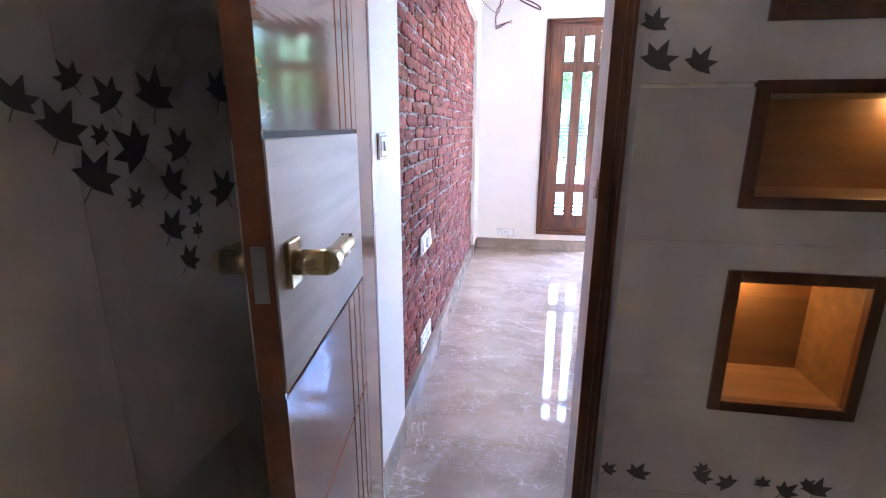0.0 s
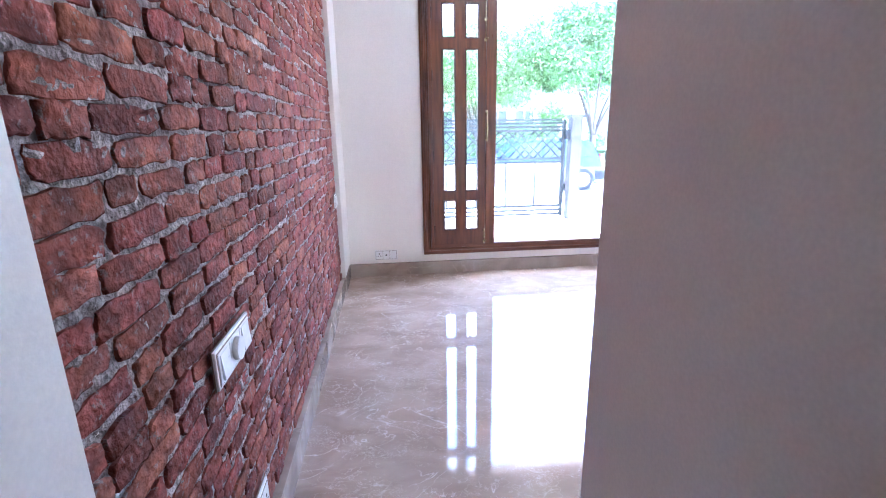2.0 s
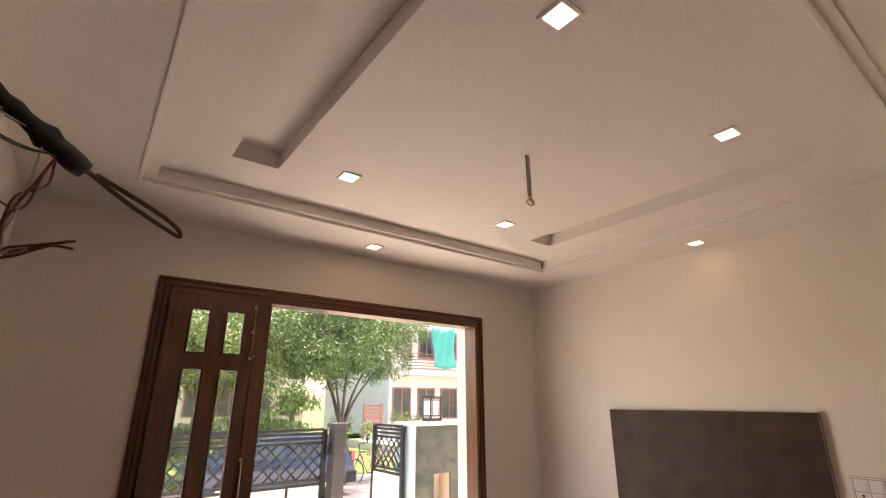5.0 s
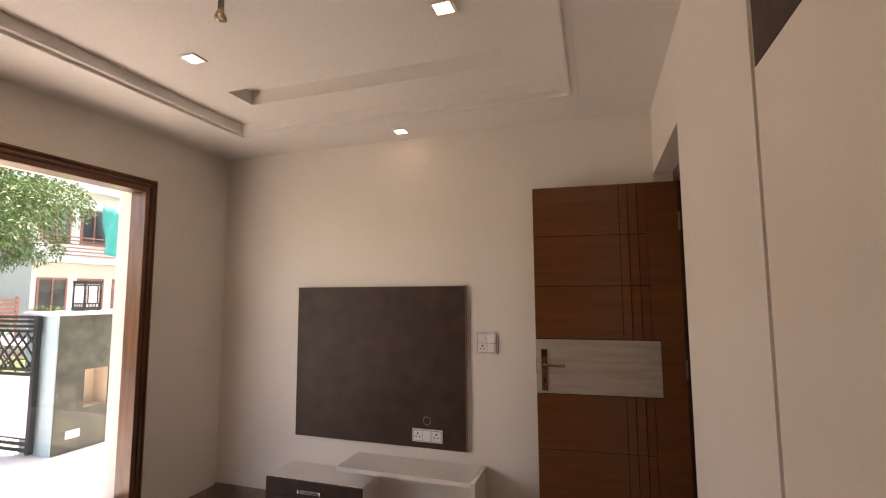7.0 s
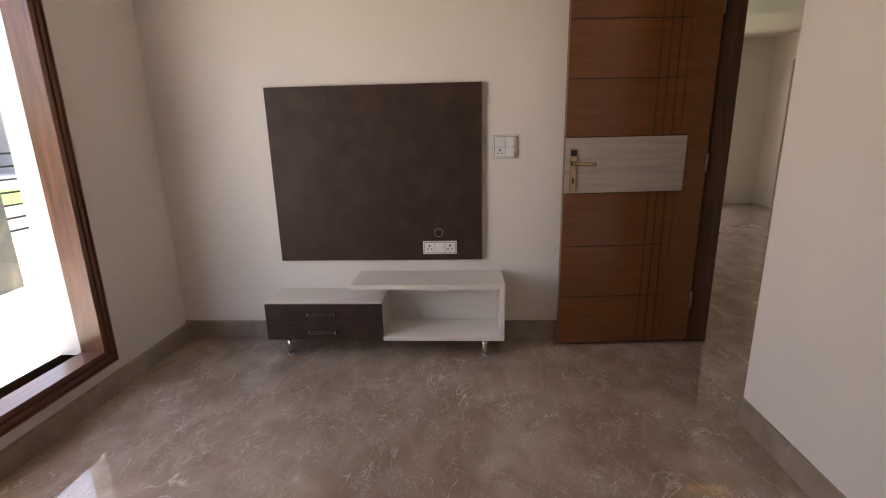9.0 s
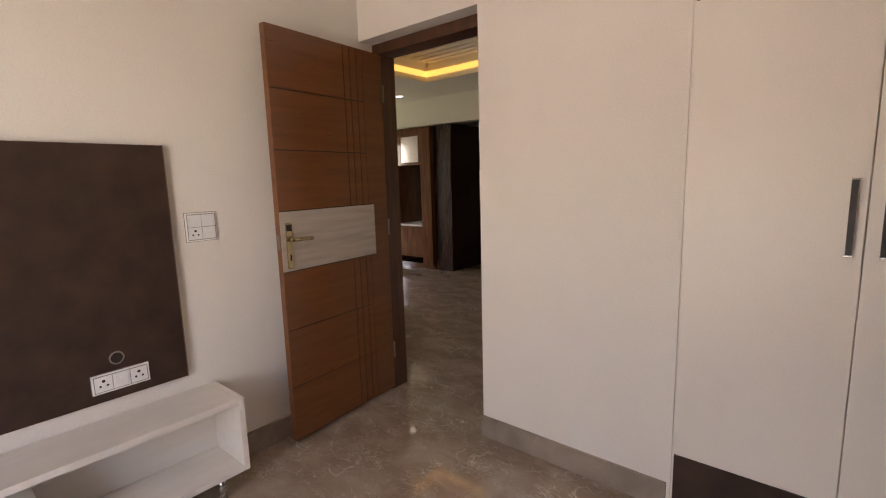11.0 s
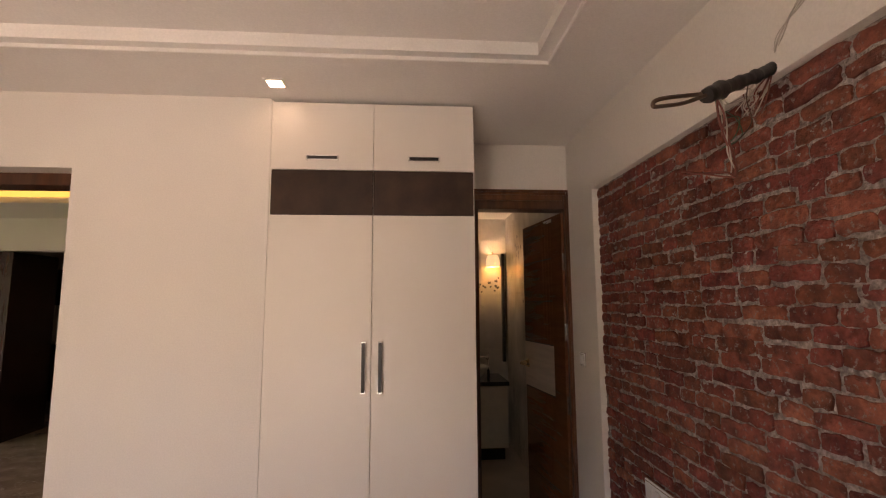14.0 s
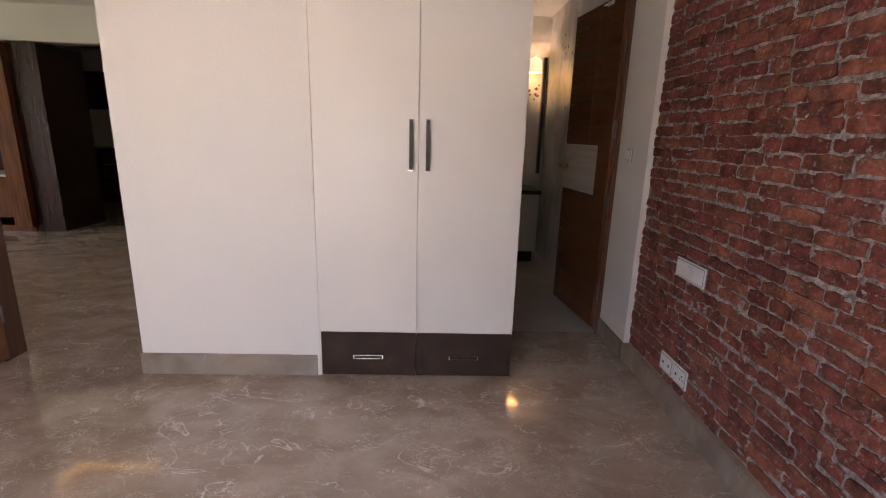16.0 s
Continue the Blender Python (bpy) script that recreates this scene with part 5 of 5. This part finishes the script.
def gate(name, label, m, width):
    """A gate in its own xz plane: rails, a lattice band and a pale sheet below."""
    g = thing(name, label, "gate", m=m)
    for x in (0.0, width - 0.05):
        part("stile", boxes((x, x + 0.05, -0.025, 0.025, 0.03, 1.40), bevel=0.003), GATEPAINT, g, local=True)
    for z in (0.05, 0.11, 0.17, 0.80, 0.85, 1.24, 1.29, 1.34, 1.385):
        part("rail", boxes((0.05, width - 0.05, -0.012, 0.012, z, z + 0.03)), GATEPAINT, g, local=True)
    n = max(1, round(width / 0.42))
    for k in range(1, n):
        x = k * width / n
        part("bar", boxes((x - 0.011, x + 0.011, -0.014, 0.008, 0.19, 0.80)), GATEPAINT, g, local=True)
    x = 0.05
    lo, hi, pitch = 0.874, 1.24, 0.125
    k = -4
    while x < width:
        x = 0.05 + pitch * k
        if x > width - 0.05:
            break
        for s in (1, -1):
            a0, a1 = (x, x + (hi - lo)) if s > 0 else (x + (hi - lo), x)
            t0, t1 = 0.0, 1.0
            d = a1 - a0
            lim = sorted(((0.05 - a0) / d, (width - 0.05 - a0) / d))
            t0, t1 = max(t0, lim[0]), min(t1, lim[1])
            if t1 - t0 > 0.05 and (k % 4 != 3 or s > 0):
                part("lattice_bar", tube(bmesh.new(), [(a0 + d * t0, 0.008 * s, lo + (hi - lo) * t0), (a0 + d * t1, 0.008 * s, lo + (hi - lo) * t1)], 0.011, 5), GATEPAINT, g, local=True)
        k += 1
    part("sheet", boxes((0.05, width - 0.05, 0.013, 0.018, 0.19, 0.80)), GATESHEET, g, "white infill sheet", local=True)
    return g


gate("driveway_gate", "closed grey steel driveway gate with a diamond lattice band", pose(-0.12, 6.9, GZ), 3.0)
gate("driveway_gate", "closed grey steel driveway gate with a diamond lattice band", pose(-3.2, 6.9, GZ), 3.0)
sg = gate("small_gate", "open narrow grey steel gate with a diamond lattice band", pose(3.93, 6.84, GZ, 0, 0, 92), 0.76)
part("latch", tube(bmesh.new(), [(0.76, -0.02, 0.76), (0.66, -0.06, 0.76), (0.62, -0.10, 0.74)], 0.012, 8), GATEPAINT, sg, local=True)

# pipe fence beside the pier
fence = thing("pipe_fence", "low fence of thin dark horizontal rails", "fence", (6.0, 7.0, GZ))
for k in range(7):
    part("rail", tube(bmesh.new(), [(4.95, 6.95, 0.35 + 0.13 * k), (8.5, 6.95, 0.35 + 0.13 * k)], 0.011, 6), GATEPAINT, fence)
for x in (5.9, 7.2, 8.5):
    part("post", boxes((x - 0.02, x + 0.02, 6.93, 6.97, GZ, 1.2)), GATEPAINT, fence)
part("base_wall", boxes((4.95, 8.5, 6.88, 7.02, GZ, 0.25), bevel=0.005), HOUSECREAM, fence)


# ---- car ----
def car(x, y, z, paint, label):
    c = thing("parked_car", label, "car", m=pose(x, y, z))
    prof = [(0.0, 0.38), (0.02, 0.62), (0.10, 0.86), (0.32, 1.24), (0.62, 1.31), (1.6, 1.32), (2.15, 1.26), (2.75, 0.94), (3.35, 0.82), (3.55, 0.72), (3.58, 0.40), (3.4, 0.24), (0.2, 0.24)]
    bm = bmesh.new()
    rings = []
    for s, ins in ((-0.76, 0.0), (-0.70, -0.03), (0.70, -0.03), (0.76, 0.0)):
        sc = 1.0 if abs(s) < 0.75 else 0.985
        rings.append([bm.verts.new((-(px * sc + 0.02), s * (1 - 0.16 * max(0, (pz - 0.85)) / 0.5), pz * sc)) for px, pz in prof])
    for a, b in zip(rings, rings[1:]):
        for k in range(len(prof)):
            bm.faces.new((a[k], a[(k + 1) % len(prof)], b[(k + 1) % len(prof)], b[k])).smooth = False
    bm.faces.new(rings[0])
    bm.faces.new(list(reversed(rings[-1])))
    bmesh.ops.bevel(bm, geom=bm.edges[:], offset=0.025, segments=2, affect="EDGES")
    body = part("body", bm, paint, c, local=True)
    for s in (-1, 1):
        for x0, x1, t0, t1 in ((-0.75, -0.35, -0.80, -0.60), (-1.65, -0.85, -1.6, -0.88), (-2.55, -1.72, -2.15, -1.70)):
            bm = bmesh.new()
            y0, y1 = s * 0.752, s * 0.672
            v = [bm.verts.new(p) for p in ((x0, y0, 0.88), (x1, y0, 0.88), (t1, y1, 1.22), (t0, y1, 1.22))]
            w = [bm.verts.new((a.co.x, a.co.y - s * 0.03, a.co.z)) for a in v]
            bm.faces.new(v)
            bm.faces.new(list(reversed(w)))
            for k in range(4):
                bm.faces.new((v[k], v[(k + 1) % 4], w[(k + 1) % 4], w[k]))
            part("side_window", bm, CARGLASS, body, local=True)
        part("tail_light", boxes((-0.10, 0.0, s * 0.60 - 0.08, s * 0.60 + 0.12 * (s > 0) + 0.1, 0.66, 0.92), bevel=0.012), CARRED, body, "red tail light", local=True)
    part("bumper", boxes((-0.25, 0.03, -0.77, 0.77, 0.26, 0.52), bevel=0.03), RUBBER, body, "dark rear bumper", local=True)
    for wx in (-0.58, -2.9):
        for s in (-1, 1):
            w = part("wheel", tube(bmesh.new(), [(wx, s * 0.60, 0.28), (wx, s * 0.79, 0.28)], 0.28, 28), RUBBER, c, "black tyre", local=True)
            bm = tube(bmesh.new(), [(wx, s * 0.78, 0.28), (wx, s * 0.80, 0.28)], 0.18, 24)
            part("rim", bm, CHROME, w, "silver wheel cover", local=True)
    return c


car(6.0, 12.95, RZ, CARBLUE, "blue hatchback parked in the lane")
car(1.6, 13.0, RZ, CARRED, "red hatchback parked in the lane")

# bicycle leaning by the verge
bk = thing("bicycle", "black bicycle standing on the verge", "bicycle", (7.05, 13.55, RZ))
for x in (6.60, 7.60):
    w = part("wheel", tube(bmesh.new(), [(x + 0.33 * math.cos(a), 13.55, RZ + 0.26 + 0.33 * math.sin(a)) for a in [2 * math.pi * k / 24 for k in range(25)]], 0.018, 6, cap=False), RUBBER, bk)
    for k in range(6):
        a = math.pi * k / 6
        part("spoke", tube(bmesh.new(), [(x + 0.32 * math.cos(a), 13.55, RZ + 0.26 + 0.32 * math.sin(a)), (x - 0.32 * math.cos(a), 13.55, RZ + 0.26 - 0.32 * math.sin(a))], 0.003, 4), STEEL, w)
for pts in ([(6.60, 13.55, RZ + 0.26), (6.80, 13.55, RZ + 0.75), (7.30, 13.55, RZ + 0.72), (7.05, 13.55, RZ + 0.22), (6.80, 13.55, RZ + 0.72)], [(7.60, 13.55, RZ + 0.26), (7.05, 13.55, RZ + 0.22)], [(7.60, 13.55, RZ + 0.26), (7.30, 13.55, RZ + 0.72), (7.30, 13.55, RZ + 0.85)], [(6.80, 13.55, RZ + 0.75), (6.75, 13.55, RZ + 0.95), (6.85, 13.35, RZ + 1.0)]):
    part("frame_tube", tube(bmesh.new(), pts, 0.015, 6), BLACK, bk)
part("saddle", boxes((7.20, 7.45, 13.48, 13.62, RZ + 0.84, RZ + 0.9), bevel=0.02), BLACK, bk)


# ---- trees, hedge, plants ----
def leaf_mesh(name, centres, per, size, seed, droop=0.5):
    """Many small pointed leaves, two triangles each, scattered round the given (x, y, z, radius) clumps."""
    r = np.random.RandomState(seed)
    verts, faces = [], []
    for cx, cy, cz, rad in centres:
        n = int(per * rad * rad)
        d = r.normal(size=(n, 3))
        d /= np.linalg.norm(d, axis=1)[:, None]
        rr = rad * r.uniform(0.35, 1.05, n) ** 0.6
        p = np.array([cx, cy, cz]) + d * rr[:, None] * np.array([1, 1, 0.8])
        a = d * 0.6 + r.normal(size=(n, 3)) * 0.6 + np.array([0, 0, -droop])
        a /= np.linalg.norm(a, axis=1)[:, None]
        s = np.cross(a, r.normal(size=(n, 3)))
        s /= np.linalg.norm(s, axis=1)[:, None]
        L = size * r.uniform(0.7, 1.3, n)[:, None]
        k = len(verts)
        q = np.stack([p, p + a * L * 0.5 + s * L * 0.17, p + a * L, p + a * L * 0.5 - s * L * 0.17], 1).reshape(-1, 3)
        verts.extend(q.tolist())
        faces.extend([(k + 4 * i, k + 4 * i + 1, k + 4 * i + 2, k + 4 * i + 3) for i in range(n)])
    me = bpy.data.meshes.new(name)
    me.from_pydata(verts, [], faces)
    return me


def tree(x, y, z, height, spread, seed, leaf, label, trunk=0.13, fork=0.28, per=850, size=0.16):
    t = thing("tree", label, "tree", (x, y, z))
    rg = random.Random(seed)
    bm = bmesh.new()
    f = fork * height
    tube(bm, curve_pts([(x, y, z - 0.1), (x + 0.03, y, z + f * 0.5), (x + 0.05, y, z + f)], 4), [trunk * (1.25 - 0.04 * k) for k in range(9)], 10)
    clumps = []
    cz, rv = z + height * 0.685, height * 0.27
    for k in range(8):
        a = 2 * math.pi * (k + rg.uniform(-0.2, 0.2)) / 8
        reach = spread * rg.uniform(0.35, 0.65)
        top = Vector((x + reach * math.cos(a), y + reach * math.sin(a), cz + rv * rg.uniform(-0.3, 0.5)))
        mid = Vector((x + 0.35 * reach * math.cos(a), y + 0.35 * reach * math.sin(a), z + f + 0.45 * (top.z - z - f)))
        pts = curve_pts([(x + 0.05, y, z + f * 0.92), mid, top], 5)
        tube(bm, pts, [trunk * 0.55 * (1 - 0.085 * i) for i in range(len(pts))], 7)
        for _ in range(6):
            u = Vector([rg.gauss(0, 1) for _ in range(3)]).normalized() * rg.uniform(0.5, 0.95)
            u.x, u.y = (u.x + 0.8 * math.cos(a)) * 0.68, (u.y + 0.8 * math.sin(a)) * 0.68
            c = Vector((x + u.x * spread * 0.86, y + u.y * spread * 0.86, cz + u.z * rv * (1 - 0.3 * (u.x * u.x + u.y * u.y))))
            clumps.append((*c, spread * rg.uniform(0.2, 0.34)))
            tube(bm, [pts[-3], (Vector(pts[-3]) + c) / 2 + Vector((0, 0, 0.05)), c], [trunk * 0.2, trunk * 0.13, trunk * 0.06], 5)
    for _ in range(6):
        clumps.append((x + rg.gauss(0, 0.2) * spread, y + rg.gauss(0, 0.2) * spread, cz + rv * rg.uniform(0.55, 0.9), spread * rg.uniform(0.2, 0.32)))
    part("trunk", bm, BARK, t)
    me = leaf_mesh("crown", clumps, per, size, seed)
    me.transform(WORLD[t].inverted())
    me.materials.append(leaf)
    ob = new("crown", me)
    ob.parent = t
    return t


tree(6.65, 14.6, RZ + 0.05, 5.5, 2.4, 3, LEAVES, "young mango tree with a forked grey trunk", 0.10, 0.24, 2100, 0.105)
tree(3.3, 15.9, RZ + 0.05, 4.9, 2.2, 11, LEAVES_B, "bushy green tree behind the lane", 0.10, 0.22, 1700, 0.115)
tree(-0.8, 16.2, RZ + 0.05, 5.0, 2.3, 17, LEAVES, "green tree behind the lane", 0.11, 0.25, 1700, 0.115)
tree(8.6, 24.0, GZ, 2.6, 1.2, 23, LEAVES_B, "small round garden tree", 0.09, 0.3, 260, 0.2)
tree(5.0, 27.0, GZ, 5.5, 2.4, 29, LEAVES_B, "garden tree far behind", 0.13, 0.3, 160, 0.28)
tree(1.0, 26.0, GZ, 6.0, 2.6, 31, LEAVES, "garden tree far behind", 0.13, 0.3, 160, 0.28)
tree(-3.4, 21.0, GZ, 5.6, 2.4, 41, LEAVES_B, "leafy garden tree behind the hedge", 0.13, 0.28, 380, 0.22)
tree(0.9, 20.6, GZ, 5.2, 2.3, 43, LEAVES, "leafy garden tree behind the hedge", 0.13, 0.28, 380, 0.22)
tree(4.4, 21.4, GZ, 5.4, 2.3, 47, LEAVES_B, "leafy garden tree behind the hedge", 0.13, 0.28, 380, 0.22)
rg = random.Random(8)
me = leaf_mesh("hedge", [(-6 + 0.42 * k + rg.uniform(-0.1, 0.1), 16.6 + rg.uniform(-0.3, 0.3), RZ + 0.7 + rg.uniform(0, 0.8), 0.6) for k in range(30)], 2600, 0.11, 77, -0.8)
me.materials.append(HEDGELEAF)
tagged(new("hedge", me), "row of feathery green shrubs behind the lane", "hedge", kind="stuff")
me = leaf_mesh("flower_bed", [(6.3 + 0.35 * k, 16.2 + rg.uniform(-0.2, 0.2), RZ + 0.3, 0.26) for k in range(12)], 1200, 0.07, 78, -0.2)
me.materials.append(FLOWERS)
tagged(new("flower_bed", me), "bed of pink flowers on the verge", "flowers", kind="stuff")


# ---- houses across the lane ----
def house(x0, x1, y, depth, storeys, wallmat, label, bays, balcony=False):
    h = thing("house", label, "house", ((x0 + x1) / 2, y, GZ))
    zs = GZ + 3.1 * storeys
    part("wall", boxes((x0, x1, y, y + depth, GZ, zs)), wallmat, h)
    part("roof", boxes((x0 - 0.3, x1 + 0.3, y - 0.4, y + depth + 0.2, zs, zs + 0.22), bevel=0.02), HOUSEWHITE, h)
    part("parapet", boxes((x0, x1, y - 0.05, y + 0.1, zs + 0.22, zs + 0.9)), wallmat, h)
    w = (x1 - x0) / bays
    for s in range(storeys):
        z = GZ + 3.1 * s
        part("floor_band", boxes((x0 - 0.1, x1 + 0.1, y - (1.1 if balcony and s else 0.12), y, z - 0.12, z + 0.08)), HOUSEWHITE, h) if s else None
        for b in range(bays):
            xa = x0 + w * (b + 0.18)
            xb = x0 + w * (b + 0.82)
            wd = part("window", boxes((xa, xb, y - 0.02, y + 0.05, z + 0.85, z + 2.3)), WINDARK, h)
            part("frame", boxes((xa - 0.08, xa, y - 0.05, y - 0.001, z + 0.78, z + 2.38), (xb, xb + 0.08, y - 0.05, y - 0.001, z + 0.78, z + 2.38), (xa, xb, y - 0.05, y - 0.001, z + 2.3, z + 2.38), (xa, xb, y - 0.05, y - 0.001, z + 0.78, z + 0.85), ((xa + xb) / 2 - 0.03, (xa + xb) / 2 + 0.03, y - 0.05, y - 0.021, z + 0.85, z + 2.3)), REDWOOD, wd)
        if balcony and s:
            for k in range(6):
                part("rail", tube(bmesh.new(), [(x0, y - 1.05, z + 0.2 + 0.15 * k), (x1, y - 1.05, z + 0.2 + 0.15 * k)], 0.02, 6), REDWOOD, h)
    return h


hs = house(13.2, 19.4, 23.0, 8.0, 2, HOUSEWHITE, "white two-storey house with balconies and dark windows", 4, True)
bm = bmesh.new()
nu, nv = 10, 10
vv = [[bm.verts.new((15.1 + 1.45 * i / nu + 0.12 * j / nv, 21.85 + 0.1 * math.sin(i * 1.7 + j * 0.6), 5.4 - 2.1 * j / nv - 0.12 * math.sin(math.pi * i / nu))) for j in range(nv + 1)] for i in range(nu + 1)]
for i in range(nu):
    for j in range(nv):
        bm.faces.new((vv[i][j], vv[i + 1][j], vv[i + 1][j + 1], vv[i][j + 1])).smooth = True
r = bmesh.ops.extrude_face_region(bm, geom=bm.faces[:])
bmesh.ops.translate(bm, vec=(0, 0.01, 0), verts=[e for e in r["geom"] if isinstance(e, bmesh.types.BMVert)])
single("shade_cloth", bm, TURQ, "turquoise shade cloth hung over the balcony", "cloth")
house(20.0, 27.0, 20.0, 9.0, 2, HOUSEGREY, "bare grey rendered house beside the lane", 2)
single("pavement_forecourt", boxes((11.0, 30.0, 18.6, 22.9, RZ - 0.2, GZ)), CONCRETE, "pale paved forecourt before the houses", "pavement", "structure")
house(3.2, 12.6, 33.0, 8.0, 2, HOUSECREAM, "cream house behind the trees", 5)
house(-9.0, 2.2, 33.0, 8.0, 2, HOUSEWHITE, "white house behind the trees", 5)
bg = thing("boundary_gate", "reddish slatted boundary gate of a house", "gate", (11.75, 22.0, GZ))
for k in range(7):
    part("slat", boxes((11.36, 12.2, 21.95, 22.0, GZ + 0.45 + 0.16 * k, GZ + 0.56 + 0.16 * k)), REDWOOD, bg)
for x in (11.28, 12.2):
    part("post", boxes((x, x + 0.08, 21.96, 22.05, GZ, GZ + 1.6)), REDWOOD, bg)
part("base_panel", boxes((11.36, 12.2, 21.96, 22.0, GZ, GZ + 0.42)), HOUSEWHITE, bg)
for x, y, z, r, leafy, label in ((12.75, 21.2, GZ + 0.85, 0.5, LEAVES_B, "round green shrub before the house"), (10.7, 20.4, GZ + 0.55, 0.4, HEDGELEAF, "small yellow-green shrub on the verge"), (9.6, 20.8, GZ + 0.7, 0.55, LEAVES, "dark green garden shrub"), (13.9, 21.4, GZ + 0.7, 0.45, LEAVES_B, "round green shrub before the house")):
    sh = thing("shrub", label, "shrub", (x, y, GZ))
    bm = bmesh.new()
    for k in range(5):
        ang = 1.257 * k
        tube(bm, [(x, y, GZ), (x + 0.12 * math.cos(ang), y + 0.12 * math.sin(ang), z - 0.2), (x + 0.5 * r * math.cos(ang), y + 0.5 * r * math.sin(ang), z + 0.1)], [0.025, 0.015, 0.006], 5)
    part("stems", bm, BARK, sh)
    me = leaf_mesh("foliage", [(x + 0.45 * r * math.cos(1.05 * k), y + 0.45 * r * math.sin(1.05 * k), z + 0.16 * (k % 3 - 1), r * 0.62) for k in range(6)], 1500, 0.11, int(x * 10))
    me.transform(WORLD[sh].inverted())
    me.materials.append(leafy)
    ob = new("foliage", me)
    ob.parent = sh


# ---- brick panel ----
brick_panel = thing("brick_panel", "weathered red brick cladding with wide grey mortar joints", "brick wall", (-0.012, 2.25, 0.1), kind="structure")
Y0, Y1, Z0, Z1 = 0.84, 3.69, 0.1, 2.13
# mortar bed: a fine uneven sheet
ny, nz = 470, 340
bm = bmesh.new()
vv = [[bm.verts.new((-0.0093 + 0.003 * noise.noise(Vector((y * 9, z * 14, 3.0))) + 0.005 * noise.noise(Vector((y * 38, z * 50, 9.0))) + 0.002 * noise.noise(Vector((y * 120, z * 130, 4.0))), y, z))
       for z in [Z0 + (Z1 - Z0) * j / nz for j in range(nz + 1)]] for y in [Y0 + (Y1 - Y0) * i / ny for i in range(ny + 1)]]
for i in range(ny):
    for j in range(nz):
        bm.faces.new((vv[i][j], vv[i + 1][j], vv[i + 1][j + 1], vv[i][j + 1])).smooth = True
part("mortar_bed", bm, MORTAR, brick_panel, "rough grey mortar")


def brick_mesh(seed):
    """One hand-made brick face, 1 x 1 in its yz plane: uneven outline, softened arris, front a few mm proud."""
    r = random.Random(seed)
    n = 20
    outline = []
    ring = [(-0.5 + k / 6, -0.5) for k in range(6)] + [(0.5, -0.5 + k / 4) for k in range(4)] + [(0.5 - k / 6, 0.5) for k in range(6)] + [(-0.5, 0.5 - k / 4) for k in range(4)]
    for k, (u, v) in enumerate(ring):
        corner = abs(u) > 0.49 and abs(v) > 0.49
        outline.append((u * (r.uniform(0.93, 0.99) if corner else 1) + r.uniform(-0.03, 0.018), v * (r.uniform(0.8, 0.96) if corner else 1) + r.uniform(-0.10, 0.07)))
    verts = [(0.0, u, v) for u, v in outline] + [(0.0075 + r.uniform(-0.001, 0.001), u * 0.99, v * 0.975) for u, v in outline] + [(0.0088 + r.uniform(-0.0024, 0.002), u * 0.955, v * 0.91) for u, v in outline] + [(0.0092 + r.uniform(-0.0015, 0.0015), r.uniform(-0.1, 0.1), r.uniform(-0.1, 0.1))]
    faces = []
    for a, b in ((0, n), (n, 2 * n)):
        for k in range(n):
            faces.append((a + k, a + (k + 1) % n, b + (k + 1) % n, b + k))
    for k in range(n):
        faces.append((2 * n + k, 2 * n + (k + 1) % n, 3 * n))
    return verts, faces


KINDS = [brick_mesh(100 + k) for k in range(14)]
MESHES = []
for verts, faces in KINDS:
    me = bpy.data.meshes.new("brick")
    me.from_pydata(verts, [], faces)
    me.polygons.foreach_set("use_smooth", [k >= 20 for k in range(len(faces))])
    me.materials.append(BRICK)
    MESHES.append(me)
rg = random.Random(42)
course, joint = 0.0525, 0.0074
rest_v, rest_f = [], []
count = 0
nrow = int((Z1 - Z0) / course)
course = (Z1 - Z0) / nrow
INV = WORLD[brick_panel].inverted()
for row in range(nrow):
    z = Z0 + (row + 0.5) * course
    y = Y0 - rg.uniform(0.0, 0.12)
    while y < Y1 - 0.02:
        L = rg.choice((0.08, 0.09, 0.175, 0.19, 0.165, 0.125, 0.145, 0.105))
        a, b = max(y, Y0 + 0.001), min(y + L, Y1 - 0.001)
        y += L + joint * rg.uniform(0.6, 1.7)
        if b - a < 0.03:
            continue
        k = rg.randrange(len(KINDS))
        h = (course - joint * rg.uniform(0.45, 1.7))
        dz = rg.uniform(-0.005, 0.005) + 0.011 * noise.noise(Vector((0, a * 1.7, row * 0.35)))
        cy = (a + b) / 2
        near = cy < 2.05 and 0.28 < z < 2.0
        m = Matrix.Translation((-0.0128 + rg.uniform(-0.003, 0.003), cy, z + dz)) @ pose(0, 0, 0, rg.uniform(-2.2, 2.2), rg.uniform(-3, 3), rg.uniform(-1.2, 1.2)) @ Matrix.Diagonal((1, b - a, h, 1))
        if near and count < 300:
            ob = new("brick", MESHES[k])
            ob.parent = brick_panel
            ob.matrix_basis = INV @ m
            count += 1
        else:
            base = len(rest_v)
            rest_v.extend([tuple(INV @ m @ Vector(p)) for p in KINDS[k][0]])
            rest_f.extend([tuple(base + i for i in f) for f in KINDS[k][1]])
me = bpy.data.meshes.new("bricks_beyond")
me.from_pydata(rest_v, [], rest_f)
me.polygons.foreach_set("use_smooth", [k % 60 >= 20 for k in range(len(rest_f))])
me.materials.append(BRICK)
ob = new("bricks_beyond", me)
ob.parent = brick_panel
tagged(ob, "further weathered red bricks", kind="stuff")
